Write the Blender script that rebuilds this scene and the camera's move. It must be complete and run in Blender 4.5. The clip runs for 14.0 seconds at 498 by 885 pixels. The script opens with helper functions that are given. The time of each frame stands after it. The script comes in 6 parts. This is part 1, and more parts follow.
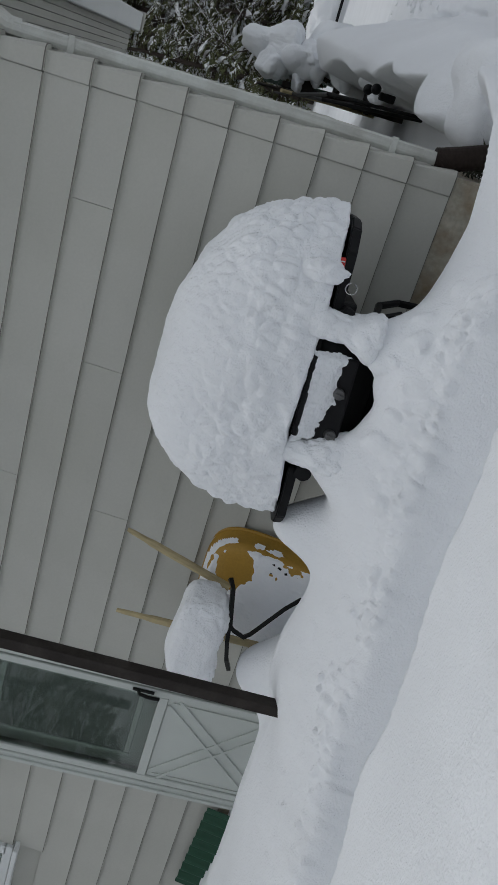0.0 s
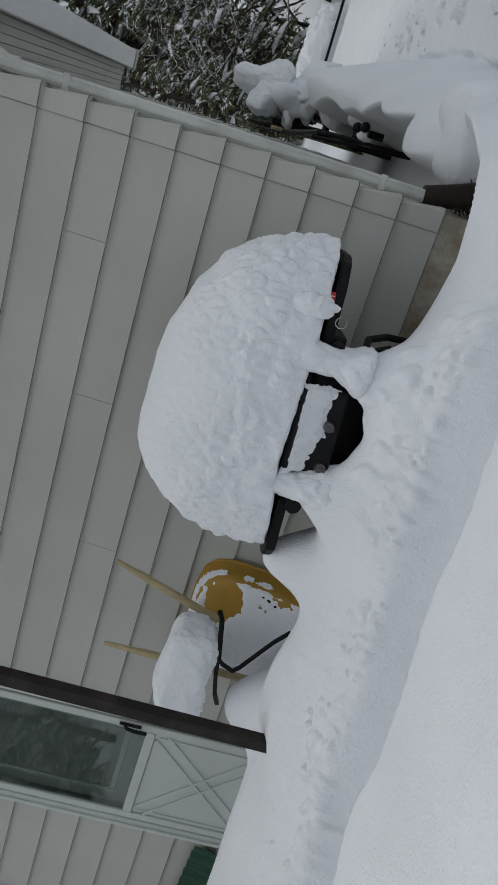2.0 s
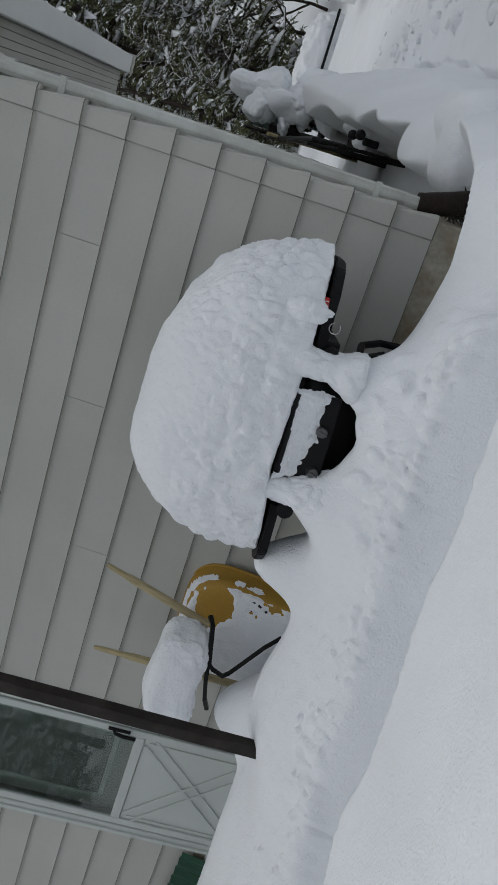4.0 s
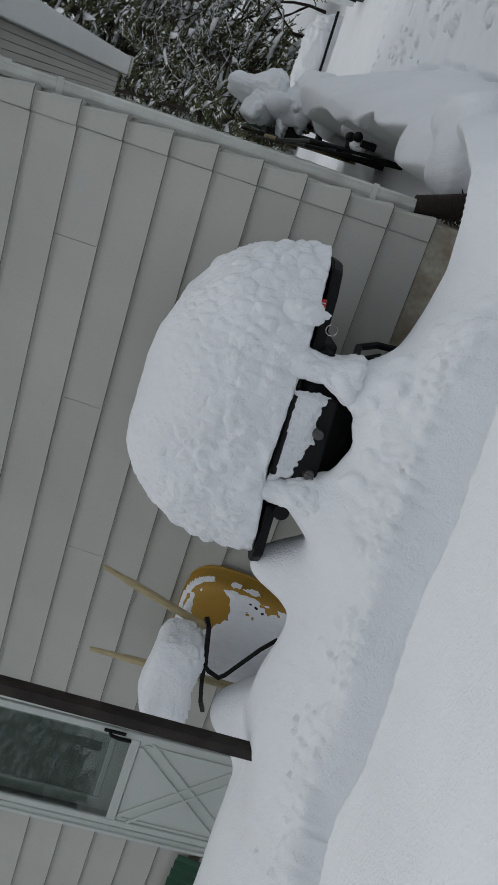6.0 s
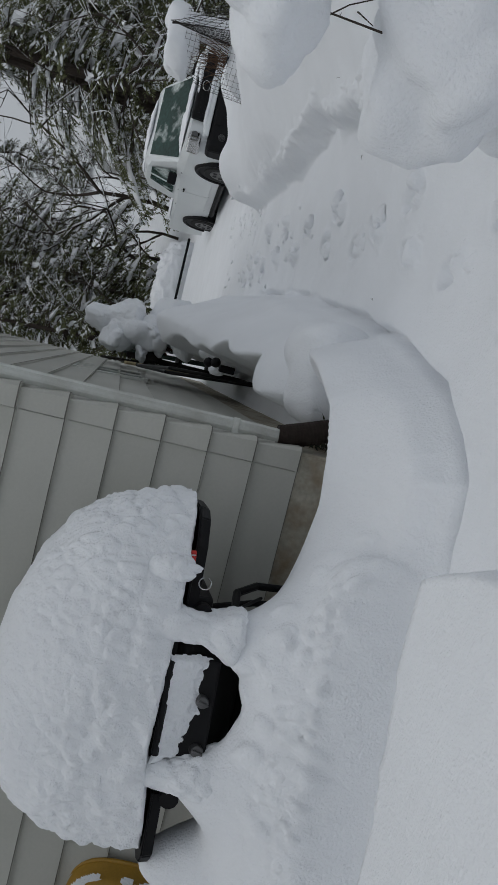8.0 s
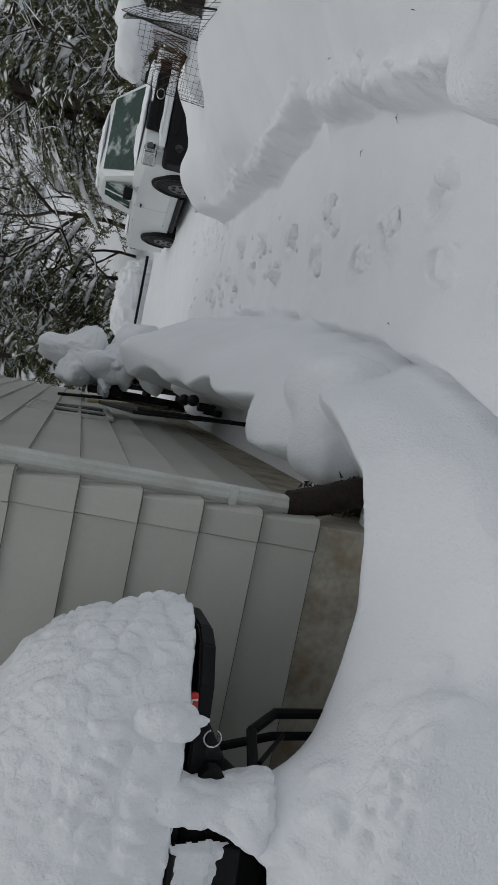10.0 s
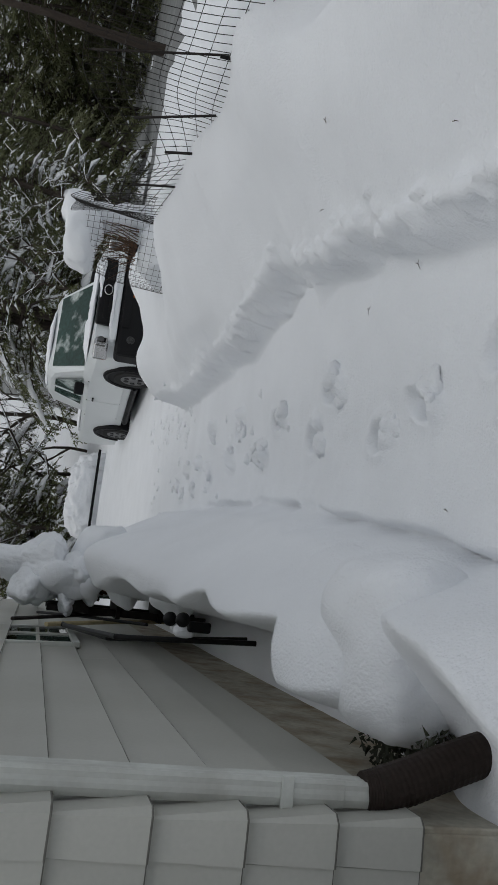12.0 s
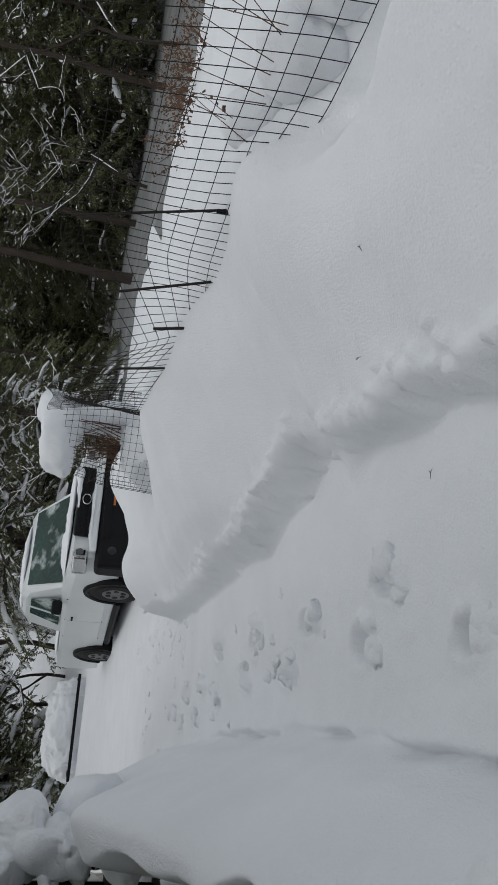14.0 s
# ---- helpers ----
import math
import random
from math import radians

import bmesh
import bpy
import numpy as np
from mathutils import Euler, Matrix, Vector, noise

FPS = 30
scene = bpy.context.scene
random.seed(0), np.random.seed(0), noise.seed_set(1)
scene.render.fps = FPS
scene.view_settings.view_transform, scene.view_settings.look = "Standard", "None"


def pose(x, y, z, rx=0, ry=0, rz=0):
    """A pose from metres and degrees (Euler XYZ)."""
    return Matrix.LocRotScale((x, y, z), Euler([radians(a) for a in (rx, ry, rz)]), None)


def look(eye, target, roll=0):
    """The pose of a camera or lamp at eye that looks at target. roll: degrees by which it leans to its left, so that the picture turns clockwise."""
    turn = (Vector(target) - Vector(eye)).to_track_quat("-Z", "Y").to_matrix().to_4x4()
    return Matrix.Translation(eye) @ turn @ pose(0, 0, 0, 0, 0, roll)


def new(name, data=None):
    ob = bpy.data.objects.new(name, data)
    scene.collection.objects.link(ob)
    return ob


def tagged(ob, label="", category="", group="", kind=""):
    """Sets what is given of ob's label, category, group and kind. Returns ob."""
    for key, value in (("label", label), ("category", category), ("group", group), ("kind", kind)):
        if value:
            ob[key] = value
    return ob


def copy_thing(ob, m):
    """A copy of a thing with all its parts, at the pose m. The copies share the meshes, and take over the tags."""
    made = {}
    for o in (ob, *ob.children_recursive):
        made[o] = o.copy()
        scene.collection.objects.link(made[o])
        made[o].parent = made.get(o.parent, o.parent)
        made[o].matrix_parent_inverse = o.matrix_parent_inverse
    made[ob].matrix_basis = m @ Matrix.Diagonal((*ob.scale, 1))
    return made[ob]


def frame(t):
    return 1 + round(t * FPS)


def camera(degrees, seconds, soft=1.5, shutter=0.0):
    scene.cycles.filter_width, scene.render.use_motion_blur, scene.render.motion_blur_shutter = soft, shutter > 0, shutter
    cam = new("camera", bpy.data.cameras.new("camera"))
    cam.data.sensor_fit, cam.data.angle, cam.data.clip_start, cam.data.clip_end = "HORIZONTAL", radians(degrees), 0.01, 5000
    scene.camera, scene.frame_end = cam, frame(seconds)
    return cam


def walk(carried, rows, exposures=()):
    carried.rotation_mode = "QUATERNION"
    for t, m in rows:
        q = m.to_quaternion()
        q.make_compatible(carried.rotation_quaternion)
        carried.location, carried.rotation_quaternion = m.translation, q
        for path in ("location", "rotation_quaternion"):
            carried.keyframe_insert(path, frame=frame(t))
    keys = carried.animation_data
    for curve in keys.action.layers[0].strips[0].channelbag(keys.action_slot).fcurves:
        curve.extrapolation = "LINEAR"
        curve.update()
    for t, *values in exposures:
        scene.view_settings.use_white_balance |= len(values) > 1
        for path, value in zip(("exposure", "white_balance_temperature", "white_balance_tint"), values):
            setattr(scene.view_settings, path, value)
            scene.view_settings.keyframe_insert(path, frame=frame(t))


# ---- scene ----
cam = camera(35.0, 14.0)
PATH = [
    (0, (0.117, -3.678, 1.29), (-0.679, -1.852, 1.107), -74.8),
    (0.5, (0.119, -3.677, 1.29), (-0.639, -1.836, 1.098), -74.6),
    (1, (0.131, -3.679, 1.296), (-0.608, -1.83, 1.108), -74.5),
    (1.5, (0.13, -3.675, 1.296), (-0.598, -1.822, 1.104), -74.5),
    (2, (0.127, -3.678, 1.298), (-0.595, -1.823, 1.108), -74.3),
    (2.5, (0.123, -3.677, 1.294), (-0.592, -1.818, 1.107), -74.1),
    (3, (0.119, -3.675, 1.298), (-0.588, -1.815, 1.103), -74.0),
    (5.5, (0.12, -3.684, 1.293), (-0.58, -1.822, 1.087), -73.4),
    (6, (0.12, -3.677, 1.292), (-0.577, -1.814, 1.083), -73.5),
    (6.5, (0.141, -3.685, 1.288), (-0.531, -1.813, 1.081), -75.0),
    (7, (0.16, -3.675, 1.286), (-0.283, -1.738, 1.053), -75.3),
    (7.5, (0.172, -3.568, 1.277), (-0.039, -1.587, 1.093), -74.7),
    (8, (0.282, -3.362, 1.26), (0.117, -1.403, 0.896), -76.9),
    (8.2, (0.342, -3.276, 1.276), (0.181, -1.331, 0.839), -77.9),
    (10.5, (0.392, -2.352, 1.278), (0.32, -0.402, 0.84), -80.3),
    (11, (0.393, -2.133, 1.302), (0.672, -0.194, 0.898), -79.6),
    (11.5, (0.463, -1.913, 1.314), (0.826, 0.007, 0.888), -80.6),
    (12, (0.496, -1.726, 1.323), (0.851, 0.184, 0.848), -80.9),
    (12.5, (0.486, -1.55, 1.337), (1.105, 0.295, 0.878), -79.5),
    (13, (0.556, -1.369, 1.34), (1.311, 0.429, 0.896), -80.2),
    (13.5, (0.631, -1.19, 1.347), (1.402, 0.598, 0.891), -81.4),
    (14, (0.628, -1.0, 1.335), (1.478, 0.752, 0.879), -81.6),
]
walk(cam, [(t, look(eye, target, roll)) for t, eye, target, roll in PATH], [(0, -0.16, 6400, 7.5), (6.5, -0.17, 6400, 7.5), (7.5, -0.28, 6400, 7.5), (8.2, -0.32, 6400, 7.5), (10.5, -0.22, 6550, 7.5), (12, -0.17, 6500, 7.5), (14, -0.17, 6500, 7.5)])

# ---- world, sun, exposure ----
world = bpy.data.worlds.new("overcast")
scene.world = world
world.use_nodes = True
wn, wl = world.node_tree.nodes, world.node_tree.links
wn.clear()
sky = wn.new("ShaderNodeTexSky")
sky.sky_type, sky.sun_disc = "NISHITA", False
sky.sun_elevation, sky.sun_rotation = radians(73), radians(260)
sky.air_density, sky.dust_density, sky.ozone_density = 1.0, 4.0, 1.0
soften = wn.new("ShaderNodeHueSaturation")
soften.inputs["Saturation"].default_value = 0.4
back = wn.new("ShaderNodeBackground")
back.inputs["Strength"].default_value = 0.078
wout = wn.new("ShaderNodeOutputWorld")
wl.new(sky.outputs[0], soften.inputs["Color"])
cloud = wn.new("ShaderNodeMix")
cloud.data_type = "RGBA"
cloud.inputs["Factor"].default_value = 0.6
cloud.inputs["B"].default_value = (7.8, 8.05, 8.6, 1)
wl.new(soften.outputs[0], cloud.inputs["A"])
wl.new(cloud.outputs["Result"], back.inputs["Color"])
wl.new(back.outputs[0], wout.inputs["Surface"])
sun_data = bpy.data.lights.new("sun", "SUN")
sun_data.energy, sun_data.angle, sun_data.color = 0.72, radians(90), (1.0, 0.985, 0.96)
sun = new("sun", sun_data)
sun.matrix_basis = look((-6, -1, 20), (0, 0, 0))
scene.view_settings.exposure = 0.0


# ---- materials ----
def material(name, base, rough=0.7, metal=0.0, vary=0.12, scale=6.0, fine=60.0, bump=0.1, bump_dist=0.004, second=None, second_scale=3.0, second_cut=0.55, second_soft=0.12, spec=0.5, random_amount=0.0, stretch=(1, 1, 1)):
    """Base colour with broad and fine variation, an optional second colour in patches, and fine relief."""
    m = bpy.data.materials.new(name)
    m.use_nodes = True
    n, l = m.node_tree.nodes, m.node_tree.links
    b = n["Principled BSDF"]
    b.inputs["Roughness"].default_value, b.inputs["Metallic"].default_value = rough, metal
    b.inputs["Specular IOR Level"].default_value = spec
    co = n.new("ShaderNodeTexCoord")
    mp = n.new("ShaderNodeMapping")
    mp.inputs["Scale"].default_value = stretch
    l.new(co.outputs["Object"], mp.inputs["Vector"])
    broad, grain = n.new("ShaderNodeTexNoise"), n.new("ShaderNodeTexNoise")
    broad.inputs["Scale"].default_value, broad.inputs["Detail"].default_value = scale, 4
    grain.inputs["Scale"].default_value, grain.inputs["Detail"].default_value = fine, 3
    l.new(mp.outputs[0], broad.inputs["Vector"])
    l.new(mp.outputs[0], grain.inputs["Vector"])
    add = n.new("ShaderNodeMath")
    add.operation = "ADD"
    l.new(broad.outputs[0], add.inputs[0])
    l.new(grain.outputs[0], add.inputs[1])
    rng = n.new("ShaderNodeMapRange")
    rng.inputs["From Min"].default_value, rng.inputs["From Max"].default_value = 0.6, 1.4
    rng.inputs["To Min"].default_value, rng.inputs["To Max"].default_value = 1 - vary, 1 + vary
    l.new(add.outputs[0], rng.inputs["Value"])
    mul = n.new("ShaderNodeVectorMath")
    mul.operation = "SCALE"
    col = mul.inputs[0]
    if second:
        sn = n.new("ShaderNodeTexNoise")
        sn.inputs["Scale"].default_value, sn.inputs["Detail"].default_value = second_scale, 6
        l.new(mp.outputs[0], sn.inputs["Vector"])
        sr = n.new("ShaderNodeMapRange")
        sr.inputs["From Min"].default_value, sr.inputs["From Max"].default_value = second_cut - second_soft, second_cut + second_soft
        l.new(sn.outputs[0], sr.inputs["Value"])
        mix = n.new("ShaderNodeMix")
        mix.data_type = "RGBA"
        mix.inputs["A"].default_value, mix.inputs["B"].default_value = (*base, 1), (*second, 1)
        l.new(sr.outputs[0], mix.inputs["Factor"])
        l.new(mix.outputs["Result"], col)
    else:
        col.default_value = base
    l.new(rng.outputs[0], mul.inputs["Scale"])
    last = mul.outputs[0]
    if random_amount:
        oi = n.new("ShaderNodeObjectInfo")
        rr = n.new("ShaderNodeMapRange")
        rr.inputs["To Min"].default_value, rr.inputs["To Max"].default_value = 1 - random_amount, 1 + random_amount
        l.new(oi.outputs["Random"], rr.inputs["Value"])
        m2 = n.new("ShaderNodeVectorMath")
        m2.operation = "SCALE"
        l.new(last, m2.inputs[0])
        l.new(rr.outputs[0], m2.inputs["Scale"])
        last = m2.outputs[0]
    l.new(last, b.inputs["Base Color"])
    if bump:
        bp = n.new("ShaderNodeBump")
        bp.inputs["Strength"].default_value, bp.inputs["Distance"].default_value = bump, bump_dist
        l.new(grain.outputs[0], bp.inputs["Height"])
        l.new(bp.outputs[0], b.inputs["Normal"])
    return m


def snow_material(name, base=(0.84, 0.86, 0.89), lumps=14.0, depth=0.03):
    """Snow: near white, rough, with soft lumps and a fine crystal grain."""
    m = bpy.data.materials.new(name)
    m.use_nodes = True
    n, l = m.node_tree.nodes, m.node_tree.links
    b = n["Principled BSDF"]
    b.inputs["Roughness"].default_value = 0.85
    b.inputs["Specular IOR Level"].default_value = 0.25
    co = n.new("ShaderNodeTexCoord")
    tex = []
    for s, d in ((lumps, 3), (110.0, 3), (2.2, 2), (30.0, 1)):
        t = n.new("ShaderNodeTexNoise")
        t.inputs["Scale"].default_value, t.inputs["Detail"].default_value = s, d
        l.new(co.outputs["Object"], t.inputs["Vector"])
        tex.append(t)
    rng = n.new("ShaderNodeMapRange")
    rng.inputs["From Min"].default_value, rng.inputs["From Max"].default_value = 0.3, 0.7
    rng.inputs["To Min"].default_value, rng.inputs["To Max"].default_value = 0.97, 1.02
    l.new(tex[2].outputs[0], rng.inputs["Value"])
    mul = n.new("ShaderNodeVectorMath")
    mul.operation = "SCALE"
    mul.inputs[0].default_value = base
    l.new(rng.outputs[0], mul.inputs["Scale"])
    l.new(mul.outputs[0], b.inputs["Base Color"])
    b1, b2, b3 = n.new("ShaderNodeBump"), n.new("ShaderNodeBump"), n.new("ShaderNodeBump")
    clod = n.new("ShaderNodeMapRange")
    clod.inputs["From Min"].default_value, clod.inputs["From Max"].default_value = 0.6, 0.78
    l.new(tex[3].outputs[0], clod.inputs["Value"])
    b3.inputs["Strength"].default_value, b3.inputs["Distance"].default_value = 0.22, 0.006
    l.new(clod.outputs[0], b3.inputs["Height"])
    l.new(b2.outputs[0], b3.inputs["Normal"])
    b1.inputs["Strength"].default_value, b1.inputs["Distance"].default_value = 0.6, depth
    b2.inputs["Strength"].default_value, b2.inputs["Distance"].default_value = 1.0, 0.005
    l.new(tex[0].outputs[0], b1.inputs["Height"])
    l.new(tex[1].outputs[0], b2.inputs["Height"])
    l.new(b1.outputs[0], b2.inputs["Normal"])
    l.new(b3.outputs[0], b.inputs["Normal"])
    return m


SNOW = snow_material("snow", lumps=11.0, depth=0.016)
SNOW_CAP = snow_material("lumpy_snow", lumps=24.0, depth=0.018)
# dark colour that paints in the shadow line below each siding lap
LIP_SHADE = material("board_lip_shade", (0.14, 0.135, 0.12), 0.9, vary=0.4, scale=3, fine=40, bump=0.0)
SIDING = material("painted_siding", (0.455, 0.455, 0.418), 0.55, vary=0.05, scale=1.5, fine=90, bump=0.05, bump_dist=0.002, random_amount=0.025, second=(0.42, 0.42, 0.38), second_scale=1.2)
WHITE_METAL = material("white_painted_metal", (0.66, 0.68, 0.68), 0.45, vary=0.05, scale=3, fine=120, bump=0.03)
SPOUT = material("pale_grey_downspout", (0.58, 0.6, 0.57), 0.5, vary=0.07, scale=3, fine=80, bump=0.03, second=(0.4, 0.4, 0.37), second_scale=4)
CONCRETE = material("stained_foundation_board", (0.46, 0.44, 0.37), 0.85, vary=0.25, scale=4, fine=45, bump=0.25, second=(0.22, 0.15, 0.08), second_scale=7, second_cut=0.58, second_soft=0.2)
BLACK = material("black_plastic", (0.007, 0.007, 0.008), 0.5, vary=0.2, scale=5, fine=150, bump=0.08, spec=0.18)
BLACK_METAL = material("black_metal", (0.007, 0.007, 0.007), 0.45, 0.0, vary=0.2, scale=5, fine=120, bump=0.05, spec=0.2)
BROWN_POST = material("dark_brown_metal", (0.022, 0.018, 0.016), 0.6, spec=0.2, vary=0.2, scale=6, fine=90, bump=0.05, second=(0.04, 0.034, 0.03), second_scale=9)
WOOD = material("weathered_pale_wood", (0.42, 0.35, 0.2), 0.75, vary=0.2, scale=9, fine=60, bump=0.2, stretch=(1, 1, 0.15))
YELLOW = material("yellow_painted_steel", (0.37, 0.21, 0.025), 0.5, vary=0.15, scale=8, fine=90, bump=0.08)
DOOR_PAINT = material("greyed_white_door_paint", (0.5, 0.53, 0.505), 0.45, vary=0.06, scale=3, fine=120, bump=0.03)
GREEN_SHEET = material("green_corrugated_plastic", (0.008, 0.06, 0.03), 0.5, vary=0.2, scale=5, fine=80, bump=0.05)
GREEN_DARK = material("dark_green_metal", (0.012, 0.03, 0.02), 0.5, vary=0.2, scale=5, fine=80, bump=0.05)
BARK = material("bark", (0.05, 0.038, 0.03), 0.9, vary=0.35, scale=5, fine=40, bump=0.6, bump_dist=0.02, stretch=(1, 1, 0.3))
ELBOW = material("brown_black_plastic", (0.028, 0.021, 0.018), 0.6, vary=0.3, scale=6, fine=60, bump=0.05, spec=0.12)
# needles darkened in their colour for the shade under the shrub's snow
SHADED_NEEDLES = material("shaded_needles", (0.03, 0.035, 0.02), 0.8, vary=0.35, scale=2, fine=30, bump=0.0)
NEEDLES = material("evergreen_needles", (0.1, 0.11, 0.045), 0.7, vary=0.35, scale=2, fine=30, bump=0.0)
WIRE = material("rusty_dark_wire", (0.02, 0.017, 0.015), 0.6, 0.4, vary=0.3, scale=9, fine=90, bump=0.1)
RUST = material("rust_brown_leaves", (0.1, 0.05, 0.025), 0.85, vary=0.4, scale=9, fine=60, bump=0.1)
TRUCK_PAINT = material("silver_white_car_paint", (0.72, 0.75, 0.76), 0.3, 0.0, vary=0.03, scale=3, fine=200, bump=0.0)
RUBBER = material("tyre_rubber", (0.01, 0.01, 0.01), 0.85, vary=0.2, scale=8, fine=90, bump=0.2)
CHROME = material("chrome", (0.6, 0.6, 0.6), 0.15, 1.0, vary=0.03, bump=0.0)
RIM = material("alloy_rim", (0.13, 0.13, 0.13), 0.35, 0.8, vary=0.08, bump=0.0)
RED = material("red_plastic", (0.5, 0.02, 0.015), 0.4, vary=0.08, bump=0.0)
AMBER = material("amber_lens", (0.5, 0.14, 0.02), 0.3, vary=0.08, bump=0.0)
SLUSH = material("grey_slush", (0.16, 0.165, 0.165), 0.6, vary=0.15, scale=0.5, fine=12, bump=0.3, bump_dist=0.02, second=(0.24, 0.25, 0.25), second_scale=0.6)


def glass_material(name, tint=(0.5, 0.55, 0.53), rough=0.02, see=0.5):
    """A pane: gloss over a partly clear body."""
    m = bpy.data.materials.new(name)
    m.use_nodes = True
    n, l = m.node_tree.nodes, m.node_tree.links
    n.clear()
    out = n.new("ShaderNodeOutputMaterial")
    gl, tr, mx, fr = n.new("ShaderNodeBsdfGlossy"), n.new("ShaderNodeBsdfTransparent"), n.new("ShaderNodeMixShader"), n.new("ShaderNodeLayerWeight")
    gl.inputs["Roughness"].default_value = rough
    tr.inputs["Color"].default_value = (*tint, 1)
    fr.inputs["Blend"].default_value = 0.5
    power, gain = n.new("ShaderNodeMath"), n.new("ShaderNodeMath")
    power.operation, gain.operation = "POWER", "MULTIPLY_ADD"
    power.inputs[1].default_value = 3.0
    gain.inputs[1].default_value, gain.inputs[2].default_value = 0.8, 0.05
    l.new(fr.outputs["Facing"], power.inputs[0])
    l.new(power.outputs[0], gain.inputs[0])
    l.new(gain.outputs[0], mx.inputs[0])
    l.new(tr.outputs[0], mx.inputs[1])
    l.new(gl.outputs[0], mx.inputs[2])
    l.new(mx.outputs[0], out.inputs["Surface"])
    return m


GLASS = glass_material("window_glass", (0.75, 0.79, 0.77))
TRUCK_GLASS = glass_material("tinted_windscreen", (0.25, 0.4, 0.35))
LENS_CLEAR = glass_material("clear_lens", (0.9, 0.9, 0.9))


# ---- mesh tools ----
def mesh_object(name, verts, faces, mat, parent=None, smooth=False):
    me = bpy.data.meshes.new(name)
    me.from_pydata([tuple(v) for v in verts], [], [tuple(f) for f in faces])
    me.materials.append(mat)
    if smooth:
        me.polygons.foreach_set("use_smooth", [True] * len(me.polygons))
    ob = new(name, me)
    ob.parent = parent
    return ob


def part(name, bm, mat, parent=None, label="", smooth=False):
    """Links a bmesh as one mesh object under a thing or under a part."""
    me = bpy.data.meshes.new(name)
    bm.normal_update()
    bm.to_mesh(me)
    bm.free()
    me.materials.append(mat)
    if smooth:
        me.polygons.foreach_set("use_smooth", [True] * len(me.polygons))
    ob = new(name, me)
    ob.parent = parent
    if label:
        ob["label"] = label
    return ob


def empty(name, at=(0, 0, 0), turn=0.0):
    ob = new(name)
    ob.empty_display_size = 0.1
    ob.matrix_basis = pose(*at, 0, 0, turn)
    return ob


def add_box(bm, size, at=(0, 0, 0), rot=(0, 0, 0), bevel=0.0, segs=1):
    r = bmesh.ops.create_cube(bm, size=1.0, matrix=pose(*at, *rot) @ Matrix.Diagonal((*size, 1)))
    if bevel:
        vs = set(r["verts"])
        es = [e for e in bm.edges if e.verts[0] in vs and e.verts[1] in vs]
        bmesh.ops.bevel(bm, geom=es, offset=bevel, segments=segs, affect="EDGES", profile=0.5)
    return bm


def box(size, at=(0, 0, 0), rot=(0, 0, 0), bevel=0.0, segs=1):
    return add_box(bmesh.new(), size, at, rot, bevel, segs)


def add_tube(bm, pts, radius, sides=8, taper=None, cap=True):
    """A round bar along a line of points."""
    pts = [Vector(p) for p in pts]
    rings = []
    for i, p in enumerate(pts):
        d = (pts[min(i + 1, len(pts) - 1)] - pts[max(i - 1, 0)]).normalized()
        a = d.orthogonal().normalized() if i == 0 else (a - d * a.dot(d)).normalized()
        b = d.cross(a)
        r = radius if taper is None else radius * taper[i]
        rings.append([bm.verts.new(p + (a * math.cos(k * math.tau / sides) + b * math.sin(k * math.tau / sides)) * r) for k in range(sides)])
    for u, v in zip(rings, rings[1:]):
        for k in range(sides):
            bm.faces.new((u[k], u[(k + 1) % sides], v[(k + 1) % sides], v[k]))
    if cap:
        bm.faces.new(rings[0][::-1])
        bm.faces.new(rings[-1])
    return bm


def tube(pts, radius, sides=8, taper=None, cap=True):
    return add_tube(bmesh.new(), pts, radius, sides, taper, cap)


def add_prism(bm, outline, depth, m=Matrix()):
    """A flat outline (x, z) given thickness along y, placed by m."""
    f = [bm.verts.new(m @ Vector((x, 0, z))) for x, z in outline]
    k = [bm.verts.new(m @ Vector((x, depth, z))) for x, z in outline]
    n = len(f)
    bm.faces.new(f)
    bm.faces.new(k[::-1])
    for i in range(n):
        bm.faces.new((f[(i + 1) % n], f[i], k[i], k[(i + 1) % n]))
    return bm


def fbm(x, y, scale, seed=0, octaves=3):
    """Smooth random relief, about -1 to 1, on arrays."""
    out, amp, tot = np.zeros_like(x), 1.0, 0.0
    for o in range(octaves):
        u, v = x * scale + seed * 17.3 + o * 5.1, y * scale - seed * 9.7 + o * 3.3
        iu, iv = np.floor(u), np.floor(v)
        fu, fv = u - iu, v - iv
        fu, fv = fu * fu * fu * (fu * (fu * 6 - 15) + 10), fv * fv * fv * (fv * (fv * 6 - 15) + 10)

        def lattice(a, b):
            s = np.sin(a * 127.1 + b * 311.7 + seed * 74.7 + o * 13.1) * 43758.5453
            return (s - np.floor(s)) * 2 - 1
        top = lattice(iu, iv) * (1 - fu) + lattice(iu + 1, iv) * fu
        low = lattice(iu, iv + 1) * (1 - fu) + lattice(iu + 1, iv + 1) * fu
        out += amp * (top * (1 - fv) + low * fv)
        tot += amp
        amp *= 0.5
        scale *= 2.0
    return out / tot


def sstep(a, b, x):
    t = np.clip((x - a) / (b - a), 0, 1)
    return t * t * (3 - 2 * t)


